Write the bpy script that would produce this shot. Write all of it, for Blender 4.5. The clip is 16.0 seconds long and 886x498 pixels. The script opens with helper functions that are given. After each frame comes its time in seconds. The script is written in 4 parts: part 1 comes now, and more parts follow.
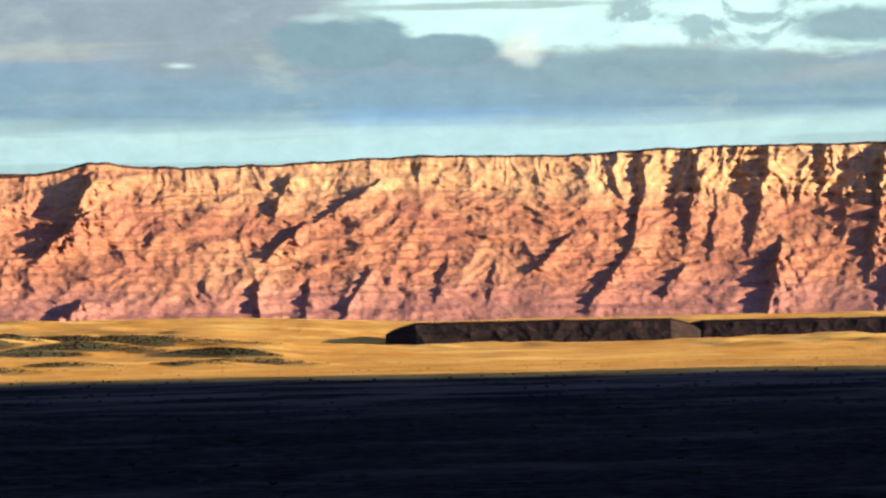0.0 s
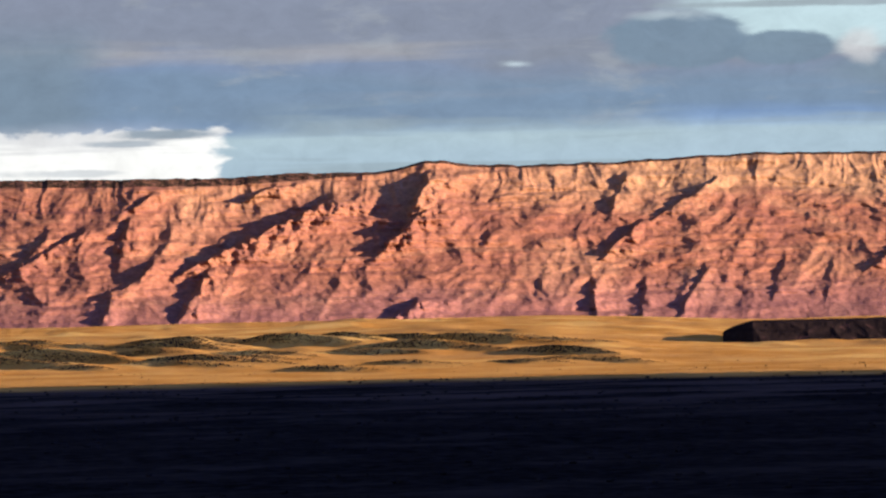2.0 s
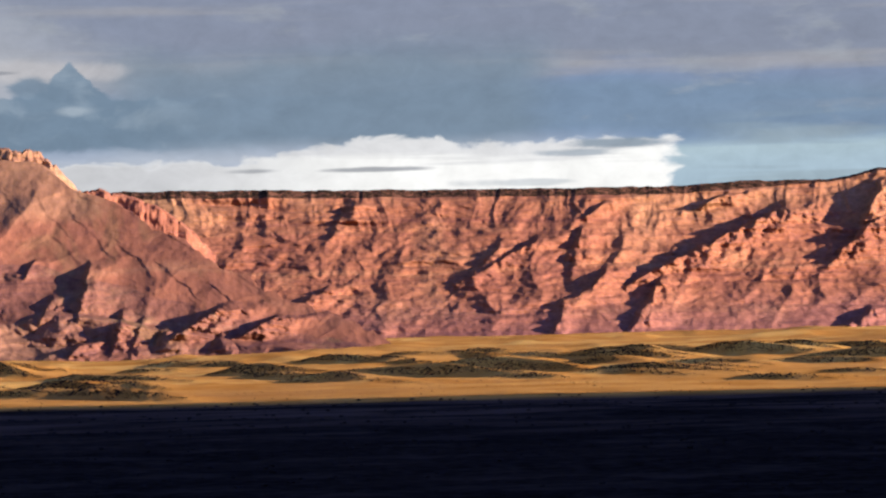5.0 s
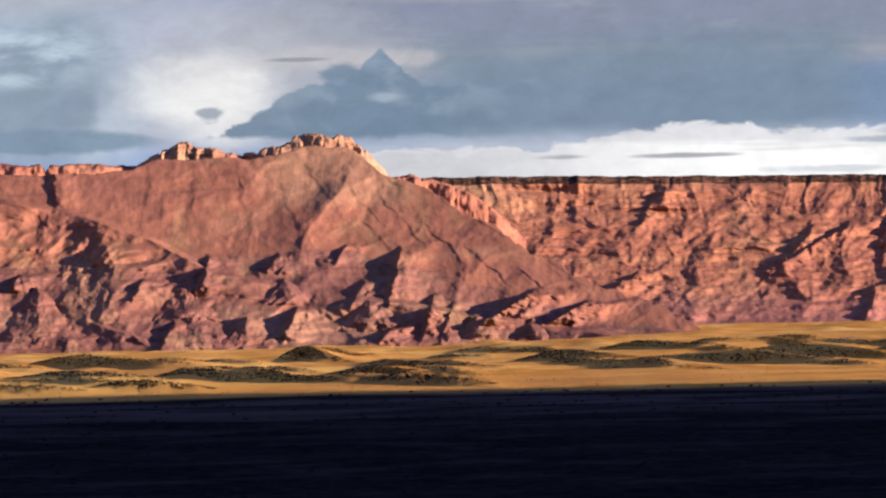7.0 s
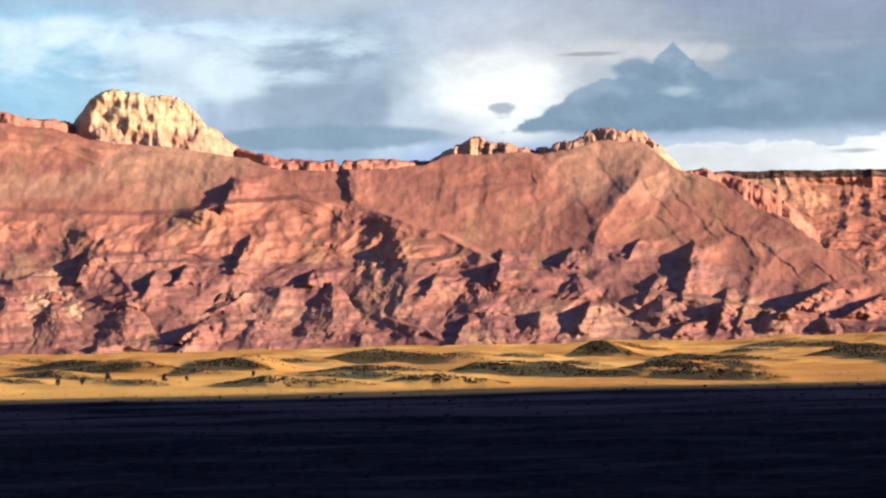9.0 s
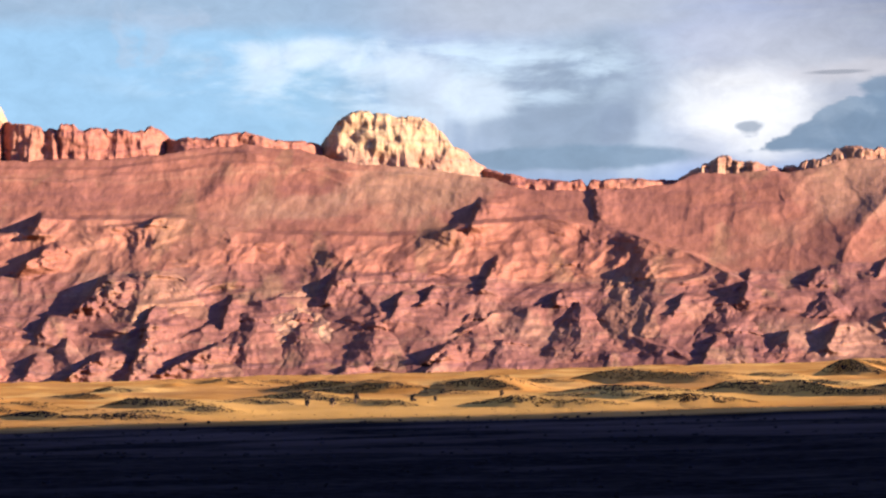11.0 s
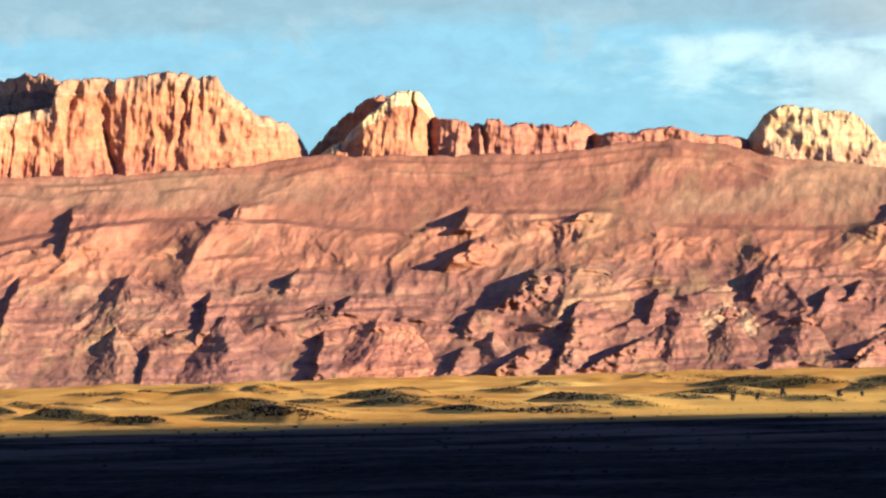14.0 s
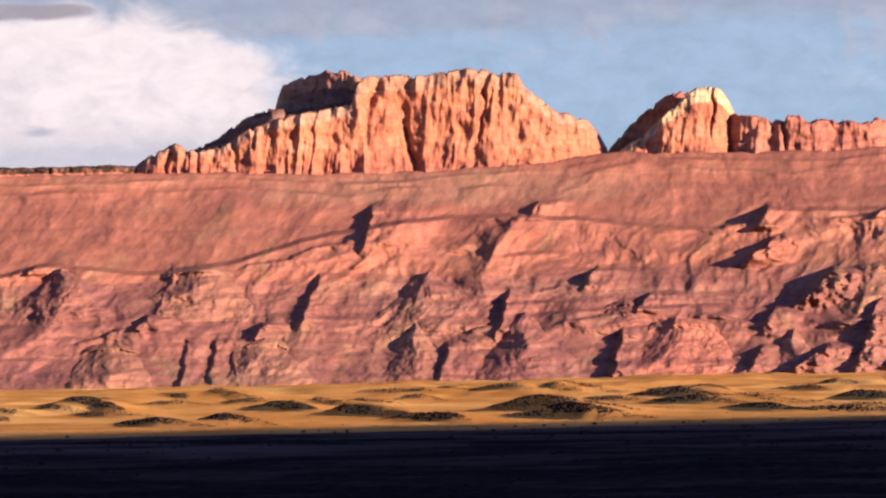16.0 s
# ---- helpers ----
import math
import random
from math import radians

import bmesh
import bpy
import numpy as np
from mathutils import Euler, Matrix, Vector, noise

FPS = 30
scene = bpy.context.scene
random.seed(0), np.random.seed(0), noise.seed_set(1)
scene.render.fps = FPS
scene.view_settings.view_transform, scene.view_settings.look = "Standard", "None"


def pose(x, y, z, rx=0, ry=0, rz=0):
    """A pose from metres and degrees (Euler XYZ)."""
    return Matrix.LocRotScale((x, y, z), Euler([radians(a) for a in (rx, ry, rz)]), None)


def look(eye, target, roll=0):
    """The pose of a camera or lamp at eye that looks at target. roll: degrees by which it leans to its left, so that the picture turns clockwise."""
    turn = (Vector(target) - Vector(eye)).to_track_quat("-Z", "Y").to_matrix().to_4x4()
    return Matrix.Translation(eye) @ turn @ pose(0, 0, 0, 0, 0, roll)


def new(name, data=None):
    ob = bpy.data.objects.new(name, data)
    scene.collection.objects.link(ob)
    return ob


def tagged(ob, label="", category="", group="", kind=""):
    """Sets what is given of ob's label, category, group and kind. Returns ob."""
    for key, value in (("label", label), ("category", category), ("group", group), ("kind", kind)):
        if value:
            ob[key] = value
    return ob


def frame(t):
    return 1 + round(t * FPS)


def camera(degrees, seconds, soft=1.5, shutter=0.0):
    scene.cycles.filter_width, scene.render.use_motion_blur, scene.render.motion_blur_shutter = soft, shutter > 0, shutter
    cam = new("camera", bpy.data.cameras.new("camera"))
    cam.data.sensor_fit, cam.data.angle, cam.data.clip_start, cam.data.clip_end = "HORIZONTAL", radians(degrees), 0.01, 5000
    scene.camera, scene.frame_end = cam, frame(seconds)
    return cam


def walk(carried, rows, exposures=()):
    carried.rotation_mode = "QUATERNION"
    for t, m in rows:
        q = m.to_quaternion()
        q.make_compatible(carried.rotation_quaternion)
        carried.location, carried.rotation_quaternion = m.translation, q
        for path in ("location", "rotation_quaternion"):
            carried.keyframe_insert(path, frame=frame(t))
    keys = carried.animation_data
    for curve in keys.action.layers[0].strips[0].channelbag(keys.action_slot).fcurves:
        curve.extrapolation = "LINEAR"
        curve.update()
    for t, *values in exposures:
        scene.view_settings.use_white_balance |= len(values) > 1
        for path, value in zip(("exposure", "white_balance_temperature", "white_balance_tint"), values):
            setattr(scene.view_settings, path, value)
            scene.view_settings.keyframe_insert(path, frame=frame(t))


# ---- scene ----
# A slow hand-held turn on a low rise, over a dry plain, towards red sandstone cliffs and buttes at sunset.
EYE = 50.0
cam = camera(12.0, 16.0, soft=2.4)
# seconds, turn to the left, tilt up and lean, in degrees
ROWS = [
    (0.0, -15.645, 0.326, -1.16),
    (0.5, -14.468, 0.360, -1.14),
    (1.0, -13.305, 0.378, -1.15),
    (1.5, -12.180, 0.381, -1.25),
    (2.0, -11.071, 0.390, -1.26),
    (2.5, -9.955, 0.412, -1.26),
    (3.0, -8.857, 0.440, -1.32),
    (3.5, -7.871, 0.489, -1.35),
    (4.0, -6.896, 0.547, -1.36),
    (4.2, -6.511, 0.589, -1.36),
    (6.3, -2.242, 0.609, -1.32),
    (6.5, -1.815, 0.597, -1.28),
    (7.0, -0.718, 0.538, -1.21),
    (7.5, 0.333, 0.491, -1.24),
    (8.0, 1.361, 0.471, -1.26),
    (8.5, 2.330, 0.487, -1.33),
    (9.0, 3.263, 0.548, -1.31),
    (9.2, 3.622, 0.581, -1.32),
    (11.3, 7.099, 0.948, -1.56),
    (11.5, 7.423, 0.975, -1.55),
    (12.0, 8.296, 0.978, -1.56),
    (12.5, 9.211, 0.970, -1.56),
    (13.0, 10.230, 0.960, -1.54),
    (13.5, 11.295, 0.960, -1.48),
    (14.0, 12.404, 0.976, -1.43),
    (14.5, 13.491, 1.003, -1.41),
    (15.0, 14.547, 1.019, -1.36),
    (15.5, 15.530, 1.031, -1.33),
    (16.0, 16.471, 1.027, -1.28),
]
EXPOSURES = [(0.0, 0.40, 6550, -10), (1.0, 0.30, 6500, -8), (2.0, -0.12, 6300, 9), (3.5, -0.17, 6300, 10), (4.2, -0.17, 6300, 10), (6.3, -0.16, 6300, 11), (7.0, -0.12, 6250, 12), (8.0, 0.09, 6150, 9),
             (9.0, 0.23, 6100, 6), (11.5, 0.17, 6000, 14), (12.0, 0.22, 6000, 12), (12.5, 0.29, 6000, -3), (13.5, 0.27, 5880, -12), (14.0, 0.29, 5980, -10), (14.5, 0.10, 6400, 15), (15.0, -0.04, 6650, 25), (16.0, -0.08, 6800, 29)]
walk(cam, [(t, pose(0, 0, EYE, 90 + pitch, 0, yaw) @ pose(0, 0, 0, 0, 0, lean)) for t, yaw, pitch, lean in ROWS],
     [(t, 1.74 + stops, kelvin, tint) for t, stops, kelvin, tint in EXPOSURES])

# ---- light: a low sun behind the camera's right shoulder, broken evening cloud ----
SUN_SIDE, SUN_HEIGHT = 64.0, 9.5          # degrees to the right of straight behind; degrees above the horizon
to_sun = Vector((math.sin(radians(SUN_SIDE)) * math.cos(radians(SUN_HEIGHT)), -math.cos(radians(SUN_SIDE)) * math.cos(radians(SUN_HEIGHT)), math.sin(radians(SUN_HEIGHT))))
sun = new("sun", bpy.data.lights.new("sun", "SUN"))
sun.data.energy, sun.data.angle, sun.data.color = 5.7, radians(0.53), (1.0, 0.76, 0.59)
sun.matrix_world = look(to_sun * 900, (0, 0, 0))


class Graph:
    """Short-hand for building node graphs."""

    def __init__(self, tree):
        self.tree = tree

    def node(self, kind):
        return self.tree.nodes.new(kind)

    def put(self, socket, value):
        if isinstance(value, bpy.types.NodeSocket):
            self.tree.links.new(value, socket)
        else:
            socket.default_value = value

    def math(self, operation, a, b=0.0, c=0.0, clamp=False):
        n = self.node("ShaderNodeMath")
        n.operation, n.use_clamp = operation, clamp
        for s, v in zip(n.inputs, (a, b, c)):
            self.put(s, v)
        return n.outputs[0]

    def smooth(self, x, lo, hi):
        n = self.node("ShaderNodeMapRange")
        n.interpolation_type = "SMOOTHSTEP"
        for s, v in zip(n.inputs[:5], (x, lo, hi, 0.0, 1.0)):
            self.put(s, v)
        return n.outputs[0]

    def mix(self, factor, a, b, blend="MIX"):
        n = self.node("ShaderNodeMix")
        n.data_type, n.blend_type = "RGBA", blend
        self.put(n.inputs[0], factor)
        self.put(n.inputs[6], a if isinstance(a, bpy.types.NodeSocket) else (*a, 1))
        self.put(n.inputs[7], b if isinstance(b, bpy.types.NodeSocket) else (*b, 1))
        return n.outputs[2]

    def noise(self, vector, scale, detail=4.0, rough=0.55, warp=0.0):
        n = self.node("ShaderNodeTexNoise")
        self.put(n.inputs["Vector"], vector)
        for key, v in (("Scale", scale), ("Detail", detail), ("Roughness", rough), ("Distortion", warp)):
            n.inputs[key].default_value = v
        return n.outputs[0]

    def vector(self, x, y, z):
        n = self.node("ShaderNodeCombineXYZ")
        for s, v in zip(n.inputs, (x, y, z)):
            self.put(s, v)
        return n.outputs[0]

    def scaled(self, vector, scale):
        n = self.node("ShaderNodeVectorMath")
        n.operation = "MULTIPLY"
        self.put(n.inputs[0], vector)
        n.inputs[1].default_value = scale
        return n.outputs[0]


def make_sky():
    world = bpy.data.worlds.new("evening_sky")
    scene.world = world
    world.use_nodes = True
    g = Graph(world.node_tree)
    world.node_tree.nodes.clear()
    out = g.node("ShaderNodeOutputWorld")
    back = g.node("ShaderNodeBackground")
    sky = g.node("ShaderNodeTexSky")
    sky.sky_type, sky.sun_disc = "NISHITA", False
    sky.sun_elevation, sky.sun_rotation = radians(SUN_HEIGHT), radians(180 - SUN_SIDE)
    sky.air_density, sky.dust_density, sky.ozone_density = 1.0, 1.2, 1.5
    blue = g.mix(1.0, sky.outputs[0], (0.118, 0.205, 0.80), "MULTIPLY")
    coord = g.node("ShaderNodeTexCoord").outputs["Generated"]
    split = g.node("ShaderNodeSeparateXYZ")
    g.put(split.inputs[0], coord)
    x, y, z = split.outputs
    az = g.math("MULTIPLY", g.math("ARCTAN2", g.math("MULTIPLY", x, -1.0), y), 57.2958)     # degrees, to the left
    el = g.math("MULTIPLY", g.math("ARCSINE", z), 57.2958)
    flat = g.vector(g.math("MULTIPLY", az, 0.30), el, 0.0)
    soft = g.noise(flat, 0.55, 5.0, 0.55, 0.4)
    fine = g.noise(flat, 2.1, 5.0, 0.6, 0.3)
    streak = g.noise(g.vector(g.math("MULTIPLY", az, 0.10), g.math("MULTIPLY", el, 1.6), 3.0), 1.3, 4.0, 0.5, 0.2)
    puff = g.noise(g.vector(g.math("MULTIPLY", az, 0.8), g.math("MULTIPLY", el, 1.2), 7.0), 1.5, 5.0, 0.55, 0.5)
    rain = g.noise(g.vector(g.math("MULTIPLY", az, 0.9), g.math("MULTIPLY", el, 0.22), 11.0), 0.9, 4.0, 0.5, 0.2)

    def dev(n, k):
        return g.math("MULTIPLY", g.math("SUBTRACT", n, 0.5), k * 2.4)

    def band(lo, hi, edge, n, k):
        e = g.math("ADD", el, dev(n, k))
        return g.math("MULTIPLY", g.smooth(e, lo - edge, lo + edge), g.smooth(e, hi + edge, hi - edge))

    def span(lo, hi, edge, n, k):
        a = g.math("ADD", az, dev(n, k))
        return g.math("MULTIPLY", g.smooth(a, lo - edge, lo + edge), g.smooth(a, hi + edge, hi - edge))

    def blob(a0, e0, w, h, n, k, edge=0.5):
        da = g.math("POWER", g.math("ABSOLUTE", g.math("DIVIDE", g.math("SUBTRACT", az, a0), w)), 2.0)
        de = g.math("POWER", g.math("ABSOLUTE", g.math("DIVIDE", g.math("SUBTRACT", el, e0), h)), 2.0)
        d = g.math("ADD", g.math("SQRT", g.math("ADD", da, de)), dev(n, k))
        return g.smooth(d, 1.0 + edge * 0.5, 1.0 - edge * 0.5)

    def times(*m):
        r = m[0]
        for q in m[1:]:
            r = g.math("MULTIPLY", r, q)
        return r

    # the whole dome: sky blue with an uneven grey deck of cloud
    low = g.smooth(el, 16.0, 2.0)
    col = g.mix(g.math("MULTIPLY", low, 0.75), blue, (0.16, 0.33, 0.74))
    high = g.noise(g.scaled(coord, (1.0, 1.0, 3.0)), 2.2, 6.0, 0.6, 0.6)
    col = g.mix(times(g.smooth(high, 0.50, 0.66), g.smooth(el, 5.0, 11.0)), col, (0.075, 0.11, 0.20))
    # darker unseen sky overhead, added to keep the shade on the ground deep
    overhead_dim = g.smooth(el, 20.0, 55.0)
    col = g.mix(g.math("MULTIPLY", overhead_dim, 0.8), col, (0.024, 0.045, 0.10))
    back.inputs[1].default_value = 0.300
    g.tree.links.new(back.outputs[0], out.inputs[0])

    def lay(mask, colour, amount=1.0):
        nonlocal col
        col = g.mix(g.math("MULTIPLY", mask, amount, clamp=True), col, colour)

    # blue-grey belt and warm grey deck over the long escarpment
    right = g.smooth(az, 6.0, 1.0)
    lay(times(band(1.9, 3.0, 0.35, soft, 0.4), right), (0.235, 0.315, 0.40), 0.9)
    lay(times(band(2.85, 9.0, 0.30, soft, 0.6), right), (0.29, 0.305, 0.34), 0.9)
    lay(times(g.smooth(streak, 0.47, 0.66), band(2.7, 9.0, 0.4, soft, 0.4), right), (0.44, 0.43, 0.45), 0.75)
    lay(times(g.smooth(fine, 0.54, 0.70), band(2.0, 9.0, 0.4, soft, 0.4), right), (0.42, 0.45, 0.49), 0.45)
    # open pale sky and layered cloud at the far right
    lay(times(g.smooth(g.math("ADD", el, dev(fine, 0.35)), 2.85, 3.1), g.smooth(g.math("ADD", az, dev(soft, 1.5)), -13.8, -15.0), g.smooth(el, 8.0, 5.0)), (0.66, 0.84, 0.88), 0.92)
    lay(blob(-14.30, 3.16, 0.95, 0.40, puff, 0.35, 0.3), (0.22, 0.30, 0.39), 0.95)
    lay(blob(-15.75, 3.02, 0.75, 0.24, puff, 0.35, 0.3), (0.22, 0.30, 0.39), 0.95)
    lay(blob(-18.6, 2.72, 2.3, 0.30, soft, 0.4, 0.5), (0.25, 0.33, 0.41), 0.85)
    lay(blob(-16.75, 3.02, 0.26, 0.20, puff, 0.8, 1.0), (0.74, 0.73, 0.73), 0.7)
    lay(blob(-14.2, 3.50, 0.50, 0.06, puff, 1.6, 1.6), (0.80, 0.88, 0.90), 0.4)
    lay(times(g.smooth(puff, 0.50, 0.62), band(2.95, 4.6, 0.2, soft, 0.3), g.smooth(az, -16.9, -18.0)), (0.30, 0.38, 0.46), 0.85)
    lay(blob(-16.3, 3.62, 2.2, 0.05, fine, 0.9, 0.9), (0.36, 0.42, 0.46), 0.8)
    lay(blob(-21.4, 3.25, 0.95, 0.24, puff, 0.6, 0.6), (0.24, 0.31, 0.39), 0.9)
    lay(times(band(1.2, 2.05, 0.16, streak, 0.3), g.smooth(az, -7.0, -8.2)), (0.52, 0.65, 0.68), 0.85)
    lay(times(g.smooth(streak, 0.49, 0.58), band(1.3, 2.3, 0.2, soft, 0.2), g.smooth(az, -8.0, -9.5)), (0.37, 0.46, 0.51), 0.7)
    lay(blob(-12.1, 2.88, 0.15, 0.035, fine, 2.6, 1.8), (0.70, 0.82, 0.88), 0.75)
    lay(blob(-1.95, 2.79, 0.12, 0.035, fine, 2.0, 1.8), (0.75, 0.82, 0.88), 0.8)
    lay(times(band(1.9, 3.35, 0.35, soft, 0.5), span(-6.5, -0.35, 0.5, soft, 0.8)), (0.225, 0.30, 0.385), 0.9)
    # bright cloud bank low over the rim
    lay(times(band(0.8, 2.05, 0.2, soft, 0.2), span(-7.6, 1.6, 0.4, soft, 0.5)), (0.56, 0.60, 0.66), 0.9)
    rising = g.math("MULTIPLY", g.smooth(az, 0.5, -4.8), 0.34)
    top = g.math("ADD", g.math("ADD", 1.80, rising), g.math("ADD", dev(puff, 0.26), g.math("ADD", dev(soft, 0.30), dev(fine, 0.14))))
    bank = times(g.smooth(g.math("SUBTRACT", top, el), -0.04, 0.07), g.smooth(el, 1.0, 1.2), span(-8.1, 0.9, 0.14, fine, 0.9))
    lay(bank, (1.12, 1.10, 1.05))
    lay(times(bank, g.smooth(az, -4.6, -0.8)), (0.66, 0.66, 0.67), 0.9)
    lay(times(bank, g.smooth(streak, 0.52, 0.60), g.smooth(el, 1.55, 1.75)), (0.60, 0.60, 0.63), 0.5)
    lay(blob(-7.35, 2.03, 0.62, 0.06, fine, 1.6, 0.9), (0.30, 0.37, 0.44), 0.9)
    lay(blob(-6.75, 1.90, 0.45, 0.05, fine, 1.6, 0.9), (0.40, 0.46, 0.52), 0.8)
    lay(blob(-6.2, 1.52, 0.8, 0.05, fine, 1.6, 0.9), (0.55, 0.59, 0.62), 0.6)
    lay(blob(-4.0, 1.74, 0.65, 0.032, fine, 0.9, 0.9), (0.40, 0.41, 0.43), 0.9)
    lay(blob(-2.4, 1.75, 0.35, 0.035, fine, 0.9, 0.9), (0.42, 0.43, 0.45), 0.8)
    # glow round the storm cloud over the pyramid-shaped hill
    lay(blob(3.2, 2.9, 3.2, 1.1, soft, 0.6, 1.0), (0.58, 0.59, 0.62), 0.8)
    lay(blob(2.5, 2.65, 0.95, 0.5, puff, 0.7, 1.3), (0.97, 0.95, 0.90), 0.9)
    lay(blob(0.6, 3.15, 1.2, 0.14, puff, 0.8, 0.8), (0.60, 0.58, 0.59), 0.75)
    off = g.math("SUBTRACT", az, 0.08)
    ridge = g.math("SUBTRACT", g.math("ADD", g.math("ADD", 3.04, g.math("MULTIPLY", g.math("MAXIMUM", g.math("SUBTRACT", 1.0, g.math("DIVIDE", g.math("ABSOLUTE", off), 0.30)), 0.0), 0.22)), g.math("ADD", dev(puff, 0.22), dev(fine, 0.12))), g.math("ADD", g.math("MULTIPLY", g.math("MAXIMUM", off, 0.0), 0.36), g.math("MULTIPLY", g.math("MAXIMUM", g.math("MULTIPLY", off, -1.0), 0.0), 0.24)))
    storm = times(g.smooth(g.math("SUBTRACT", ridge, el), -0.015, 0.05), g.smooth(g.math("ADD", el, dev(puff, 0.12)), 2.02, 2.12), g.smooth(az, -2.4, -0.4), g.smooth(g.math("ADD", az, dev(puff, 0.4)), 2.55, 2.1))
    lay(storm, (0.20, 0.28, 0.37), 0.95)
    lay(times(storm, g.smooth(puff, 0.48, 0.72)), (0.36, 0.44, 0.52), 0.6)
    lay(blob(2.40, 2.45, 0.13, 0.07, fine, 3.4, 1.0), (0.30, 0.35, 0.41), 0.8)
    lay(blob(1.2, 3.15, 0.40, 0.03, fine, 0.5, 0.7), (0.34, 0.35, 0.38), 0.9)
    lay(blob(0.0, 2.62, 0.25, 0.07, puff, 1.2, 1.0), (0.50, 0.57, 0.63), 0.6)
    lay(blob(0.65, 2.84, 0.09, 0.05, puff, 1.0, 0.9), (0.66, 0.74, 0.80), 0.7)
    lay(blob(0.58, 2.88, 0.34, 0.22, fine, 1.0, 0.5), (0.21, 0.29, 0.38), 0.9)
    # rain veils, then open blue
    veil = span(3.6, 8.5, 0.8, soft, 0.8)
    lay(times(veil, band(1.6, 9.0, 0.5, soft, 0.3)), (0.40, 0.48, 0.56), 0.85)
    lay(times(veil, g.smooth(rain, 0.46, 0.60), band(1.8, 3.6, 0.35, soft, 0.5)), (0.27, 0.345, 0.42), 0.7)
    lay(times(veil, g.smooth(rain, 0.48, 0.38), band(1.8, 3.4, 0.35, soft, 0.5)), (0.68, 0.75, 0.80), 0.65)
    lay(blob(4.75, 2.95, 1.05, 0.75, soft, 0.5, 0.8), (0.30, 0.37, 0.46), 0.7)
    lay(blob(4.25, 2.45, 0.25, 0.30, puff, 0.8, 0.9), (0.25, 0.31, 0.40), 0.6)
    lay(blob(4.8, 2.08, 1.7, 0.16, puff, 0.6, 0.5), (0.24, 0.33, 0.42), 0.9)
    lay(times(g.smooth(az, 6.4, 8.8), g.smooth(el, 9.0, 4.5)), (0.36, 0.57, 0.70), 0.92)
    lay(times(g.smooth(fine, 0.42, 0.64), blob(7.4, 3.35, 2.9, 0.45, soft, 0.9, 1.2)), (0.66, 0.79, 0.86), 0.9)
    for a0, e0, w, h in ((8.4, 3.62, 0.75, 0.20), (7.25, 3.38, 0.50, 0.22), (6.1, 2.95, 0.42, 0.30)):
        lay(blob(a0, e0, w, h, puff, 0.9, 1.1), (0.74, 0.83, 0.88), 0.75)
    lay(times(g.smooth(az, 5.0, 6.5), g.smooth(g.math("ADD", el, dev(soft, 0.45)), 3.85, 4.2)), (0.36, 0.43, 0.51), 0.65)
    lay(times(g.smooth(az, 8.0, 10.0), g.smooth(puff, 0.52, 0.66), band(3.4, 4.4, 0.3, soft, 0.3)), (0.46, 0.54, 0.63), 0.5)
    lay(times(g.smooth(az, 1.5, 4.0), g.smooth(g.math("ADD", el, dev(soft, 0.5)), 3.6, 3.95), g.smooth(az, 8.0, 6.0)), (0.50, 0.53, 0.57), 0.8)
    # great white cloud beyond the large butte
    lay(blob(21.6, 2.95, 3.1, 1.45, puff, 0.3, 0.35), (0.93, 0.93, 0.91), 0.98)
    lay(times(blob(21.4, 2.85, 2.6, 0.95, soft, 0.4, 0.8), g.smooth(puff, 0.46, 0.66)), (0.68, 0.71, 0.74), 0.5)
    lay(blob(21.9, 2.72, 0.35, 0.08, fine, 2.6, 1.0), (0.46, 0.53, 0.60), 0.85)
    lay(blob(22.3, 4.35, 1.2, 0.12, puff, 0.8, 0.6), (0.38, 0.39, 0.43), 0.95)
    lay(times(g.smooth(az, 17.8, 20.0), g.smooth(g.math("ADD", el, dev(puff, 0.5)), 2.95, 2.3)), (0.52, 0.60, 0.68), 0.75)
    # fine mottling all over
    grain = g.noise(g.vector(g.math("MULTIPLY", az, 0.6), el, 19.0), 3.4, 5.0, 0.65, 0.4)
    tone = g.math("ADD", 0.80, g.math("MULTIPLY", grain, 0.40))
    g.put(back.inputs[0], g.mix(1.0, col, g.vector(tone, tone, tone), "MULTIPLY"))


make_sky()

# ---- materials ----
def material(name, rough=0.95):
    m = bpy.data.materials.new(name)
    m.use_nodes = True
    g = Graph(m.node_tree)
    shader = m.node_tree.nodes["Principled BSDF"]
    shader.inputs["Roughness"].default_value = rough
    shader.inputs["Specular IOR Level"].default_value = 0.0
    place = g.node("ShaderNodeTexCoord").outputs["Object"]
    return m, g, shader, place


def bump(g, shader, height, strength, distance):
    n = g.node("ShaderNodeBump")
    n.inputs["Strength"].default_value, n.inputs["Distance"].default_value = strength, distance
    g.put(n.inputs["Height"], height)
    g.put(shader.inputs["Normal"], n.outputs[0])


